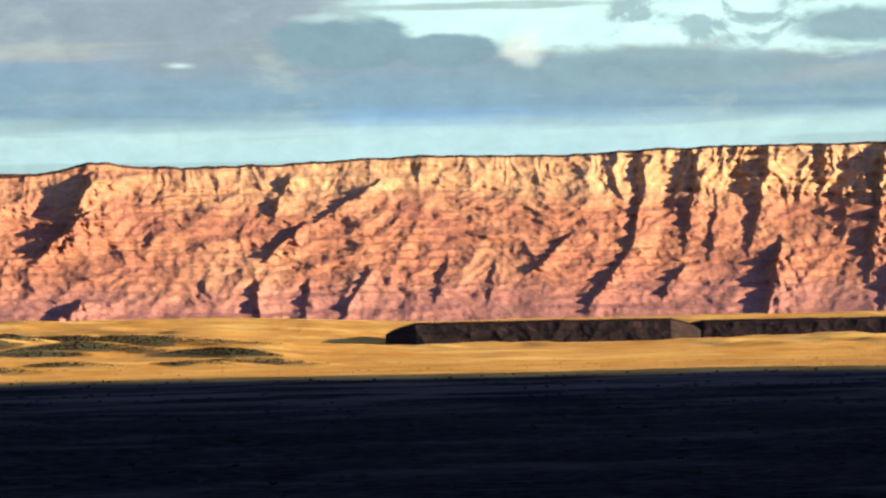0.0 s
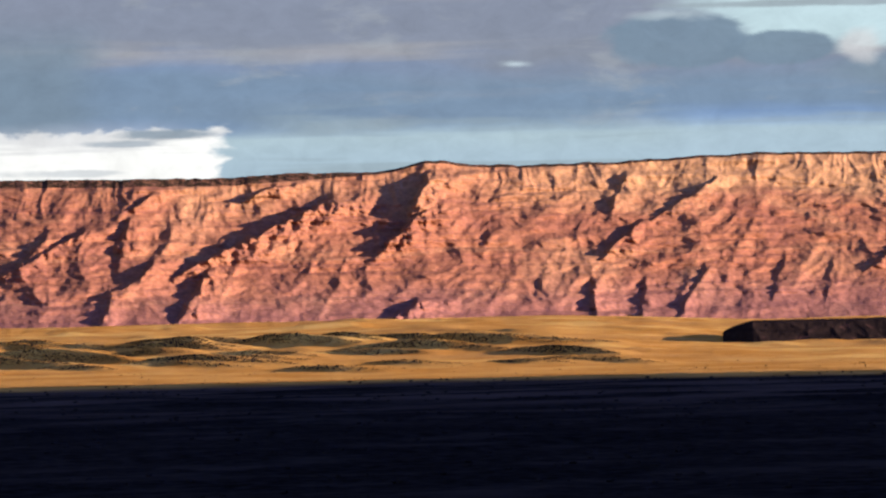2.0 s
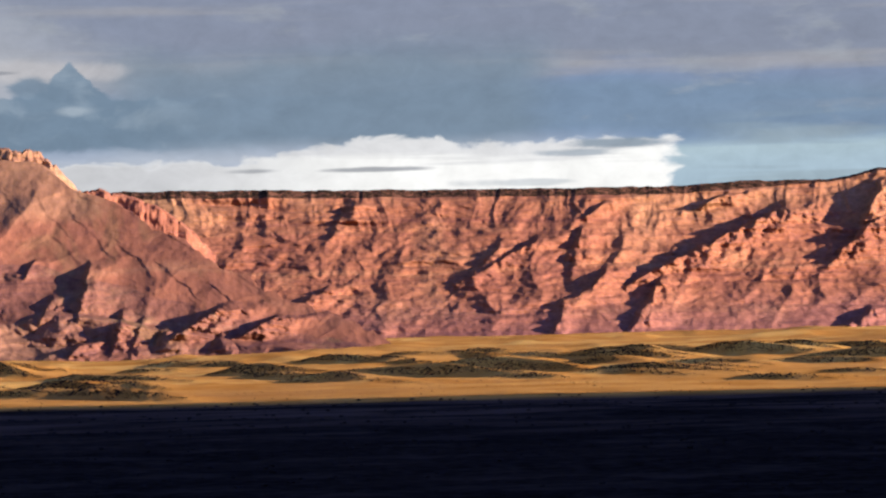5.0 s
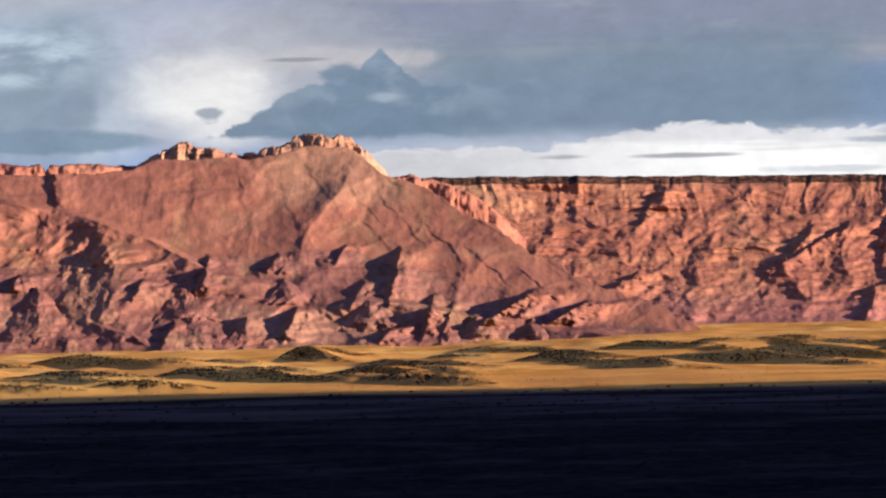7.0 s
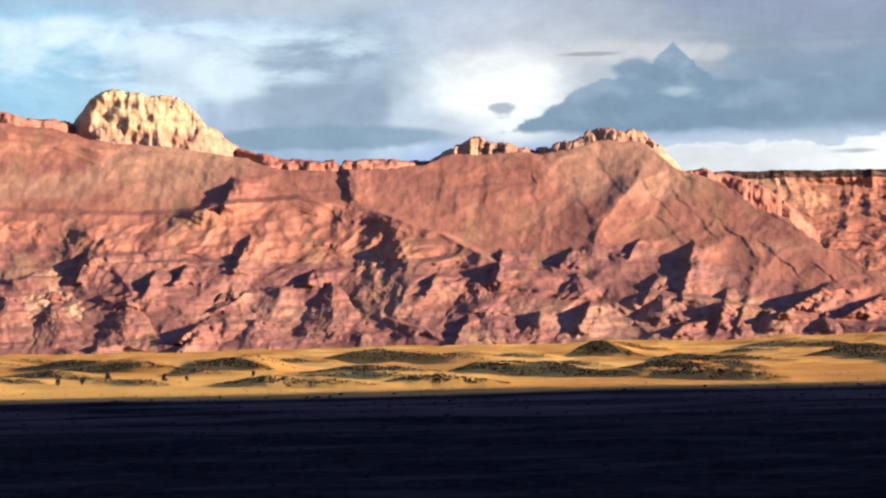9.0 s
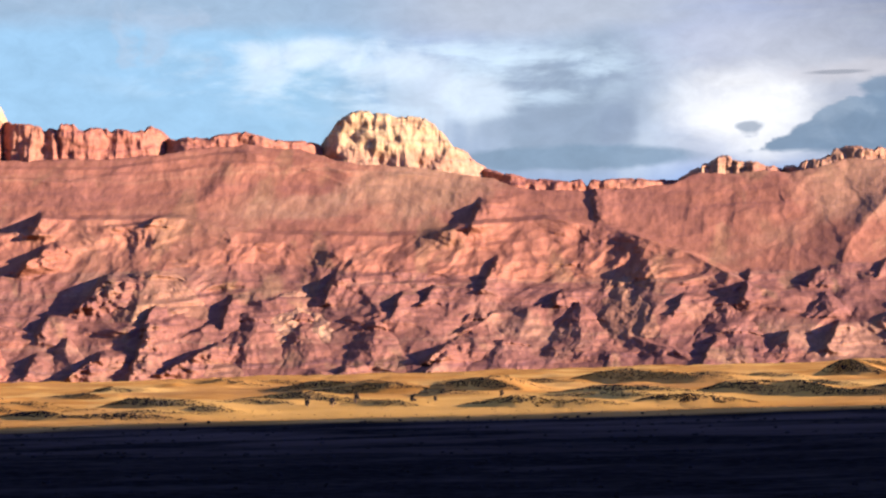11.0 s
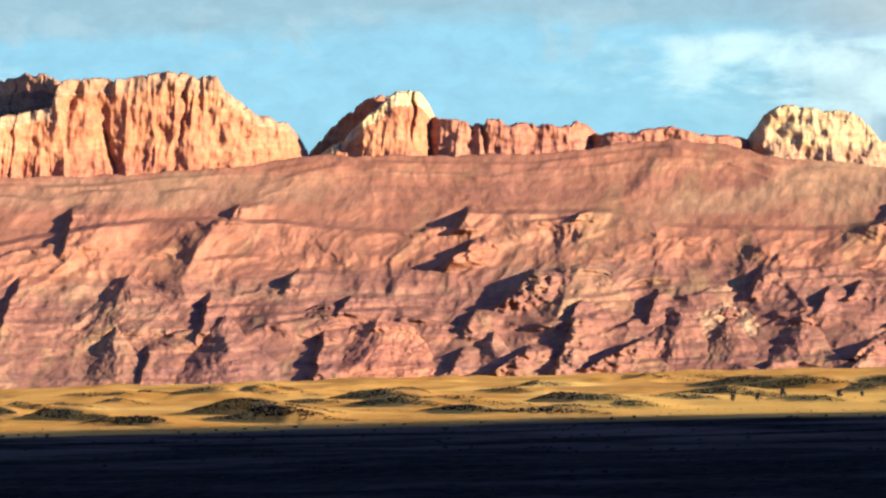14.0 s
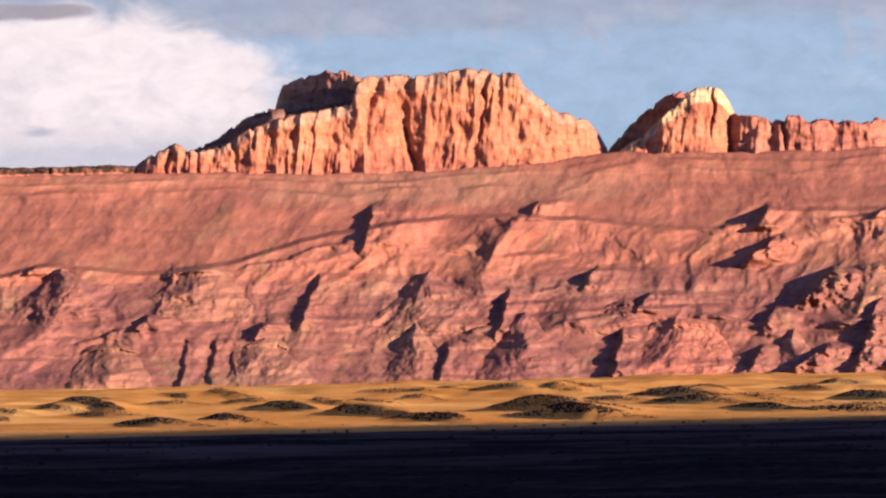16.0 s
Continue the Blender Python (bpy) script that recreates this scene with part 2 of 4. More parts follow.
def rock(name, base, pale, deep, layer=9.0, relief=2.5, stain=(0.20, 0.10, 0.09), streaky=0.45, crown=None, skirt=None, sage_shade=0.0, ledge=0.4, vary=False, grain=1.0, washes=()):
    """Bedded sandstone: beds by height, bleached and iron-dark patches, varnish streaks and fine relief.
    crown and skirt: (height, spread, colour) of the beds at the top and of the wash at the foot."""
    m, g, shader, place = material(name)
    base, pale, deep, stain = (tuple(0.44 * c for c in colour) for colour in (base, pale, deep, stain))
    warp = g.noise(place, 0.010, 4.0, 0.55)
    split = g.node("ShaderNodeSeparateXYZ")
    g.put(split.inputs[0], place)
    wave = g.math("MULTIPLY", g.math("SUBTRACT", warp, 0.5), 60.0)
    z = g.math("ADD", split.outputs[2], g.math("MULTIPLY", wave, 0.5))
    beds = g.noise(g.vector(0.0, 0.0, z), 1.0 / layer, 4.0, 0.65)
    patch = g.noise(place, 0.009, 5.0, 0.6, 0.6)
    col = g.mix(g.smooth(beds, 0.36, 0.52), deep, base)
    col = g.mix(g.math("MULTIPLY", g.smooth(beds, 0.54, 0.66), 0.75), col, pale)
    col = g.mix(g.math("MULTIPLY", g.smooth(patch, 0.50, 0.68), 0.65), col, pale)
    col = g.mix(g.math("MULTIPLY", g.smooth(patch, 0.47, 0.32), 0.60), col, deep)
    deeper = g.math("ADD", split.outputs[2], wave)
    if crown:
        col = g.mix(g.math("MULTIPLY", g.smooth(deeper, crown[0] - crown[1], crown[0] + crown[1]), g.math("MULTIPLY", g.math("MAXIMUM", g.smooth(g.noise(place, 0.0035, 3.0, 0.5), 0.42, 0.66), g.smooth(split.outputs[0], 750.0, 1150.0)), 0.85)), col, tuple(0.44 * c for c in crown[2]))
    if skirt:
        col = g.mix(g.math("MULTIPLY", g.smooth(deeper, skirt[0] + skirt[1], skirt[0] - skirt[1]), 0.75), col, tuple(0.44 * c for c in skirt[2]))
    if sage_shade:
        dry = g.noise(g.scaled(place, (1.0, grain, 0.6)), 0.022, 4.0, 0.6, 0.8)
        col = g.mix(g.math("MULTIPLY", g.smooth(dry, 0.54, 0.66), sage_shade), col, (0.156, 0.105, 0.053))
    for wx, wz, half_x, half_z, colour in washes:
        far = g.math("ADD", g.math("POWER", g.math("DIVIDE", g.math("SUBTRACT", split.outputs[0], wx), half_x), 2.0), g.math("POWER", g.math("DIVIDE", g.math("SUBTRACT", split.outputs[2], wz), half_z), 2.0))
        far = g.math("ADD", far, g.math("MULTIPLY", g.math("SUBTRACT", g.noise(g.scaled(place, (1.0, 0.3, 0.6)), 0.03, 4.0, 0.65, 0.6), 0.5), 2.6))
        col = g.mix(g.math("MULTIPLY", g.smooth(far, 1.3, 0.3), 0.45), col, tuple(0.44 * c for c in colour))
    if vary:
        chance = g.node("ShaderNodeObjectInfo").outputs["Random"]
        col = g.mix(g.math("MULTIPLY", g.smooth(chance, 0.62, 0.98), 0.38), col, (0.21, 0.125, 0.067))
        col = g.mix(g.math("MULTIPLY", g.smooth(chance, 0.38, 0.02), 0.38), col, (0.128, 0.062, 0.051))
    if streaky:
        streaks = g.noise(g.scaled(place, (0.10, 0.10, 0.016)), 1.0, 4.0, 0.6)
        col = g.mix(g.math("MULTIPLY", g.smooth(streaks, 0.56, 0.70), streaky), col, stain)
    drawn = g.scaled(place, (1.0, grain, 1.0 if grain == 1.0 else 0.45))
    grit = g.noise(drawn, 0.15, 5.0, 0.7)
    col = g.mix(0.45, col, g.mix(g.smooth(grit, 0.32, 0.68), (0.50, 0.48, 0.50), (1.45, 1.42, 1.38)), "MULTIPLY")
    g.put(shader.inputs["Base Color"], col)
    bump(g, shader, g.math("ADD", g.noise(drawn, 0.07, 5.0, 0.6), g.math("MULTIPLY", beds, ledge)), 0.8, relief)
    return m


RED = rock("red_sandstone", (0.500, 0.214, 0.122), (0.610, 0.322, 0.176), (0.355, 0.146, 0.105), streaky=0.30,
           crown=(130, 18, (0.701, 0.408, 0.206)), skirt=(34, 22, (0.418, 0.193, 0.163)))
RED_SLOPE = rock("red_talus", (0.430, 0.188, 0.116), (0.505, 0.264, 0.154), (0.340, 0.152, 0.108), layer=22.0, relief=1.1, streaky=0.0, sage_shade=0.38, ledge=0.03, grain=0.15,
                 washes=((-452, 168, 72, 30, (0.60, 0.40, 0.22)), (-45, 152, 80, 34, (0.60, 0.37, 0.21)), (-1060, 172, 190, 17, (0.40, 0.25, 0.15)), (-560, 150, 60, 12, (0.52, 0.33, 0.19))))
TAN = rock("tan_sandstone", (0.58, 0.33, 0.19), (0.70, 0.47, 0.27), (0.42, 0.20, 0.14), layer=12.0)
CREAM = rock("cream_sandstone", (0.78, 0.57, 0.29), (0.88, 0.70, 0.40), (0.56, 0.36, 0.22), layer=30.0, stain=(0.34, 0.16, 0.10), streaky=0.2, skirt=(205, 8, (0.56, 0.30, 0.19)))
ORANGE = rock("orange_sandstone", (0.633, 0.259, 0.132), (0.746, 0.361, 0.192), (0.452, 0.162, 0.100), layer=26.0, relief=3.5, crown=(256, 12, (0.791, 0.425, 0.207)), skirt=(200, 10, (0.588, 0.226, 0.132)))
BROWN = rock("brown_sandstone", (0.34, 0.21, 0.150), (0.50, 0.35, 0.23), (0.20, 0.115, 0.10), layer=10.0)
WALL = rock("red_wall_sandstone", (0.520, 0.219, 0.135), (0.655, 0.343, 0.195), (0.362, 0.150, 0.111), layer=12.0)
DARK_ROCK = rock("dark_rock", (0.044, 0.030, 0.026), (0.062, 0.040, 0.032), (0.030, 0.022, 0.021), layer=5.0)
BADLAND = rock("badland_clay", (0.352, 0.162, 0.112), (0.460, 0.268, 0.166), (0.240, 0.117, 0.100), layer=9.0, relief=2.2, streaky=0.0, sage_shade=0.5, ledge=0.05, vary=True, grain=0.45)


def scrub_top():
    m, g, shader, place = material("juniper_covered_plateau")
    spots = g.noise(place, 0.12, 4.0, 0.7)
    g.put(shader.inputs["Base Color"], g.mix(g.smooth(spots, 0.45, 0.60), (0.026, 0.018, 0.012), (0.12, 0.060, 0.037)))
    bump(g, shader, spots, 1.0, 2.0)
    return m


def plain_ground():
    """Scrub darkened as shade on the near flat, dry golden grass and sand on the rising ground beyond."""
    m, g, shader, place = material("dry_plain")
    split = g.node("ShaderNodeSeparateXYZ")
    g.put(split.inputs[0], place)
    x, y, z = split.outputs
    r = g.math("SQRT", g.math("ADD", g.math("MULTIPLY", x, x), g.math("MULTIPLY", y, y)))
    big = g.noise(place, 0.0035, 4.0, 0.55)
    mid = g.noise(g.scaled(place, (1.0, 1.0, 1.0)), 0.018, 4.0, 0.6)
    fine = g.noise(place, 0.16, 5.0, 0.65)
    grass = g.mix(g.smooth(mid, 0.36, 0.62), (0.345, 0.160, 0.032), (0.450, 0.236, 0.058))
    grass = g.mix(g.math("MULTIPLY", g.smooth(g.noise(place, 0.008, 4.0, 0.6, 0.5), 0.50, 0.66), g.smooth(r, 2150.0, 2500.0)), grass, (0.54, 0.330, 0.088))
    grass = g.mix(g.math("MULTIPLY", g.smooth(big, 0.52, 0.68), 0.6), grass, (0.26, 0.13, 0.043))
    grass = g.mix(g.math("MULTIPLY", g.smooth(fine, 0.56, 0.70), 0.35), grass, (0.095, 0.062, 0.022))
    far = g.math("ADD", g.math("POWER", g.math("DIVIDE", g.math("ADD", x, 270.0), 230.0), 2.0), g.math("POWER", g.math("DIVIDE", g.math("SUBTRACT", y, 2290.0), 230.0), 2.0))
    straw = g.smooth(g.math("ADD", far, g.math("MULTIPLY", g.math("SUBTRACT", mid, 0.5), 1.6)), 1.25, 0.35)
    grass = g.mix(g.math("MULTIPLY", straw, 0.6), grass, (0.52, 0.315, 0.075))
    # evening shade put into the colour: the near flat is painted nearly black
    sage_shade = g.mix(g.smooth(fine, 0.40, 0.62), (0.005, 0.005, 0.005), (0.018, 0.015, 0.014))
    sage_shade = g.mix(g.math("MULTIPLY", g.smooth(mid, 0.50, 0.66), 0.6), sage_shade, (0.036, 0.028, 0.024))
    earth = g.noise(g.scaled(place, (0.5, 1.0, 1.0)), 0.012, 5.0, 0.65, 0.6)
    sage_shade = g.mix(g.math("MULTIPLY", g.smooth(earth, 0.40, 0.64), g.math("ADD", 0.12, g.math("MULTIPLY", g.smooth(r, 1350.0, 1900.0), 0.8))), sage_shade, (0.070, 0.049, 0.039))
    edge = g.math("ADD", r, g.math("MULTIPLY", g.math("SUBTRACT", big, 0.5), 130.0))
    g.put(shader.inputs["Base Color"], g.mix(g.smooth(edge, 1990.0, 2050.0), sage_shade, grass))
    bump(g, shader, g.noise(place, 0.5, 4.0, 0.7), 1.0, 1.0)
    return m


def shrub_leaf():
    m, g, shader, place = material("leaf_and_shade")
    # near-black leaf colour, which also serves as shade behind the sand hills
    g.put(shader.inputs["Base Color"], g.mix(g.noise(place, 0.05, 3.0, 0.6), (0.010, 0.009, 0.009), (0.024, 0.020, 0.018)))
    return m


PLATEAU, PLAIN, LEAF = scrub_top(), plain_ground(), shrub_leaf()


# ---- relief ----
TABLE = np.random.RandomState(7).permutation(512)
ANGLES = np.random.RandomState(8).uniform(0, 2 * np.pi, 512)


def grad(x, y, seed=0):
    """Gradient noise, about -0.7 to 0.7."""
    xi, yi = np.floor(x).astype(int), np.floor(y).astype(int)
    xf, yf = x - xi, y - yi

    def corner(dx, dy):
        a = ANGLES[TABLE[(TABLE[(xi + dx + seed * 37) & 511] + yi + dy) & 511]]
        return np.cos(a) * (xf - dx) + np.sin(a) * (yf - dy)

    u, v = xf * xf * xf * (xf * (xf * 6 - 15) + 10), yf * yf * yf * (yf * (yf * 6 - 15) + 10)
    top = corner(0, 0) * (1 - u) + corner(1, 0) * u
    low = corner(0, 1) * (1 - u) + corner(1, 1) * u
    return top * (1 - v) + low * v


def fbm(x, y, seed=0, octaves=4, gain=0.5):
    total, amp = 0.0, 1.0
    for i in range(octaves):
        total = total + amp * grad(x * 2.0 ** i, y * 2.0 ** i, seed + i)
        amp *= gain
    return total


def ridged(x, y, seed=0, octaves=4, gain=0.5):
    """Sharp crests, 0 to about 1."""
    total, amp, norm = 0.0, 1.0, 0.0
    for i in range(octaves):
        n = 1 - np.abs(grad(x * 2.0 ** i, y * 2.0 ** i, seed + i)) * 2.0
        total, norm = total + amp * n * n, norm + amp
        amp *= gain
    return total / norm


def line(a, pairs):
    """A smooth-cornered line through (azimuth, value) pairs."""
    xs, ys = [p[0] for p in pairs], [p[1] for p in pairs]
    return sum(np.interp(a + d, xs, ys) for d in (-0.09, -0.045, 0.0, 0.045, 0.09)) / 5


def height(r, el):
    """Height above the plain of a point seen at an elevation, in degrees."""
    return EYE + r * np.tan(np.radians(el))


def spots(a, r, z):
    """Azimuth in degrees to the left, distance, height, as points."""
    t = np.radians(a)
    return np.stack([-r * np.sin(t), r * np.cos(t), z], -1)


def grid_mesh(name, points, mat, closed=False, flat=False):
    """A sheet through an array of points, rows by columns."""
    rows, cols = points.shape[:2]
    i, j = np.meshgrid(np.arange(rows - 1), np.arange(cols if closed else cols - 1), indexing="ij")
    k = (j + 1) % cols
    quads = np.stack([i * cols + j, i * cols + k, (i + 1) * cols + k, (i + 1) * cols + j], -1).reshape(-1, 4)
    me = bpy.data.meshes.new(name)
    me.vertices.add(rows * cols)
    me.vertices.foreach_set("co", points.reshape(-1).astype(np.float32))
    me.loops.add(quads.size)
    me.loops.foreach_set("vertex_index", quads.reshape(-1).astype(np.int32))
    me.polygons.add(len(quads))
    me.polygons.foreach_set("loop_start", np.arange(0, quads.size, 4, dtype=np.int32))
    me.polygons.foreach_set("use_smooth", np.full(len(quads), not flat))
    me.update(calc_edges=True)
    me.materials.append(mat)
    return me


def thing(name, label, category, kind="", group=""):
    return tagged(new(name), label, category, group, kind)


def sheet(name, points, mat, parent=None, label="", flat=False, closed=False):
    ob = new(name, grid_mesh(name, points, mat, closed, flat))
    if parent:
        ob.parent = parent
    if label:
        ob["label"] = label
    return ob


# ---- ground ----
def plain_height(a, r):
    """The rise under the camera, the flat, and low sand hills before the cliffs."""
    t = np.radians(a)
    x, y = -r * np.sin(t), r * np.cos(t)
    z = 48.4 * np.exp(-(r / 180.0) ** 2)
    z = z + (9.0 - 5.5 * np.clip((a + 3.5) / 3.0, 0, 1)) * np.clip((r - 2150) / 1000, 0, 1.0) ** 1.2 * np.clip((60 - np.abs(a)) / 25, 0, 1) * np.clip((a + 15.5) / 3.0, 0.05, 1)
    z = z + np.clip((r - 500) / 500, 0, 1) * (0.9 * fbm(x / 160, y / 90, 3, 4) + 0.4 * fbm(x / 30, y / 25, 5, 3))
    # long humps, steeper on the side away from the sun
    wx, wy = x + 24 * fbm(x / 140, y / 200, 11, 2), y + 40 * fbm(x / 140, y / 160, 12, 2)
    hump2 = np.clip(fbm(wx / 95, wy / 190, 17, 3) + 0.02, 0, 1)
    zone = np.clip((r - 2420) / 350, 0, 1) * np.clip((4300 - r) / 300, 0, 1)
    near = np.clip((r - 2250) / 200, 0, 1)
    left_side = np.clip((a + 1.0) / 3.0, 0, 1)
    z = z + zone * (5.0 - 1.5 * left_side) * hump2 + near * 1.0 * hump2 + near * zone * left_side * 3.0 * np.clip(ridged(wx / 120, wy / 210, 19, 2, 0.4) - 0.55, 0, 1)
    z = np.array(np.broadcast_to(z, np.broadcast(a, r).shape))
    for n, (ac, rc) in enumerate(DUNES):
        # a low ridge that runs away from the eye and bears to the left
        near = (np.abs(a - ac) < 3.2) & (np.abs(r - rc) < 150)
        px, py = x[near], y[near]
        rise, long = (5.4 + 3.4 * ((n * 0.618) % 1)) * min(1.0, 0.8 + (rc - 2300) / 1500), 58.0 + 52.0 * ((n * 0.37) % 1)
        if n >= MAIN_DUNES:
            rise, long = 0.55 * rise, 0.7 * long
        cx, cy = -rc * math.sin(math.radians(ac)), rc * math.cos(math.radians(ac))
        bear = math.radians((28 if ac < 2 else 37) + 10 * ((n * 0.73) % 1))
        along = -(px - cx) * math.sin(bear) + (py - cy) * math.cos(bear)
        left = -(px - cx) * math.cos(bear) - (py - cy) * math.sin(bear)
        left = left + 5 * fbm(px / 60, py / 80, 200 + n % 40, 2) + (10 if n % 3 else -8) * (along / long) ** 2
        side = np.where(left < 0, np.clip(1 + left / 48, 0, 1) ** 1.3, np.clip(1 - left / 10.5, 0, 1))
        z[near] += rise * side * np.clip(1 - (along / long) ** 2, 0, 1) ** 1.35
    return z


# low sand hills: azimuth and distance
DUNES = [(12.1, 2270), (10.6, 2420), (8.6, 2480), (6.1, 2610), (7.7, 2680), (14.8, 2180), (16.6, 2180), (13.1, 2450), (15.0, 2340), (21.2, 2550), (20.4, 2210), (14.7, 2180), (13.3, 2590),
         (4.2, 2420), (2.4, 2370), (8.2, 2780), (3.9, 2760), (2.4, 2470), (1.35, 2320), (3.3, 2180), (-2.4, 2620), (-0.45, 2210), (1.1, 2780), (-3.6, 2860), (-5.8, 2590), (-7.4, 2780),
         (-0.4, 2590), (-4.8, 2500), (-7.45, 2840), (-8.9, 2820), (-9.65, 2880), (-10.6, 2900), (-11.5, 2740), (-12.7, 2520), (-7.85, 2430), (-10.7, 2620), (18.6, 2500), (17.6, 2340),
         (19.4, 2180), (10.9, 2180), (5.4, 2230), (0.2, 2420)]
MAIN_DUNES = len(DUNES)
strew = random.Random(31)
DUNES = DUNES + [(-13.2 + 36.6 * (k + strew.random()) / 80, 2260 + 760 * strew.random()) for k in range(80)]


fine = np.arange(-24.5, 24.51, 0.042)
around = np.concatenate([fine, np.linspace(25.5, 334.5, 104)])
reach = np.concatenate([np.linspace(0.0, 260, 24), np.linspace(290, 900, 22), np.arange(910, 2250, 15.0), np.arange(2250, 3250, 5.0), np.arange(3260, 4200, 45.0), np.linspace(4250, 4990, 8)])
A, R = np.meshgrid(around, reach)
wrapped = np.where(A > 180, A - 360, A)
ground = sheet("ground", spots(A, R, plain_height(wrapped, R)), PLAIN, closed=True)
tagged(ground, "dry plain below the cliffs, golden grass beyond scrub coloured dark as shade", "ground", kind="structure")

# unseen mesa added behind the camera, to cast evening shadow over the near plain
def shadow_mesa():
    reach_of_shade = 2650.0
    top = reach_of_shade * math.tan(radians(SUN_HEIGHT))
    cx, cy = reach_of_shade * math.sin(radians(SUN_SIDE)), -reach_of_shade * math.cos(radians(SUN_SIDE))
    turn = np.linspace(0, 2 * np.pi, 1440, endpoint=False)
    rim = 2105 + 12 * fbm(np.cos(turn) * 14, np.sin(turn) * 14, 21, 4)
    rows = []
    for share, out in ((1.0, 0.0), (0.86, 12.0), (0.70, 30.0), (0.45, 95.0), (0.2, 190.0), (-0.02, 300.0)):
        bulge = out * (1 + 0.5 * fbm(np.cos(turn) * 20, np.sin(turn) * 20, 25, 3))
        rows.append(np.stack([cx + (rim + bulge) * np.cos(turn), cy + (rim + bulge) * np.sin(turn), np.full_like(turn, top * share)], -1))
    rows.insert(0, np.stack([cx + rim * 0.5 * np.cos(turn), cy + rim * 0.5 * np.sin(turn), np.full_like(turn, top)], -1))
    rows.insert(0, np.stack([cx + rim * 0.001 * np.cos(turn), cy + rim * 0.001 * np.sin(turn), np.full_like(turn, top)], -1))
    ob = sheet("shade_caster_mesa", np.array(rows), RED, closed=True)
    tagged(ob, "unseen broad red sandstone mesa added behind the viewpoint to cast shade", "mesa", kind="structure")


shadow_mesa()


# ---- ribs of rock, each steep on its left, with a shaded hollow beside it ----
def ribs(a, el, rows, scale, seed, cast=1.0):
    """How far the ribs stand out: each row is azimuth and elevation of the hollow beside it, half length, half thickness, slant, in degrees."""
    wa = a + 0.06 * fbm(a / 0.30, el / 0.17, seed, 3, 0.55)
    we = el + 0.05 * fbm(a / 0.34 + 9, el / 0.24, seed + 5, 3, 0.5)
    knob = fbm(a / 0.16, el / 0.12, seed + 9, 3)
    out = np.zeros(np.broadcast(a, el).shape)

    def near(lo, hi):
        cols = np.where((a[0] > lo) & (a[0] < hi))[0]
        return slice(cols[0], cols[-1] + 1) if len(cols) else None

    def wall(a0, e0, a1, e1, stand, lit, rough):
        """A rib whose crest runs from its upper to its lower end."""
        s = near(min(a0, a1) - lit - 0.3, max(a0, a1) + 0.4)
        if not s:
            return
        t = (e0 - we[:, s]) / (e0 - e1)
        u = wa[:, s] - (a0 + (a1 - a0) * np.clip(t, 0, 1.3))
        k = np.where(u < 0, np.clip(1 + u / lit, 0, 1), np.clip(1 - u / 0.06, 0, 1))
        k = k * (0.35 + 0.65 * k * (2 - k))
        ends = np.clip(t * 4 + 0.5, 0, 1) * np.clip((1.35 - t) * 2.2, 0, 1)
        out[:, s] = np.maximum(out[:, s], stand * k * ends * (1 + rough * knob[:, s]))

    def lip(a0, e0, a1, e1, stand, fade):
        """A ledge that closes a hollow below, from its right to its left end."""
        s = near(a0 - 0.5, a1 + 0.5)
        if not s:
            return
        t = (wa[:, s] - a0) / (a1 - a0)
        d = e0 + (e1 - e0) * t - we[:, s]
        k = np.where(d > 0, np.clip(1 - d / fade, 0, 1) ** 1.3, np.clip(1 + d / 0.03, 0, 1))
        ends = np.clip(t * 3 + 1.0, 0, 1) * np.clip((1.1 - t) * 2.0, 0, 1)
        out[:, s] = np.maximum(out[:, s], stand * k * ends * (1 + 0.2 * knob[:, s]))

    for ac, ec, half, thick, slant in rows:
        n, c = abs(math.sin(radians(slant))), math.cos(radians(slant))
        wide = min(2.2 * thick / max(n, 0.1), 1.3 * half * c + 2.2 * thick)
        if abs(slant) > 24:
            side = half * c * (1 if slant <= 0 else -1)
            stand = min(max(cast * wide * scale / 57.3, 6.0), 40.0)
            wall(ac - 0.5 * wide - side, ec + half * n, ac - 0.5 * wide + side, ec - half * n, stand, max(1.5 * wide, 0.40), 0.15 + 0.35 * min(1.0, 1.5 * n))
        else:
            drop = half * math.sin(radians(slant))
            stand = min(max(cast * 1.5 * half * scale / 57.3, 7.0), 23.0)
            wall(ac - half * c - 0.08, ec - drop + 1.8 * thick, ac - half * c + 0.10, ec - drop - 1.8 * thick, stand, max(half, 0.5), 0.3)
            lip(ac - half * c, ec - drop - thick, ac + half * c, ec + drop - thick, 0.55 * stand, 0.20 + 1.5 * thick)
    return out


# ---- the long escarpment ----
ESC_RIM = [(-26, 1.66), (-21.7, 1.64), (-19.5, 1.64), (-18.2, 1.60), (-17.4, 1.56), (-15.3, 1.59), (-14.5, 1.56), (-13.5, 1.51), (-12.3, 1.49), (-11.3, 1.52),
           (-11.15, 1.58), (-10.8, 1.58), (-10.6, 1.50), (-10.2, 1.44), (-9.2, 1.45), (-8.0, 1.40), (-5.7, 1.42), (-3.8, 1.45), (-1.6, 1.49), (0.5, 1.5), (4.0, 1.5)]
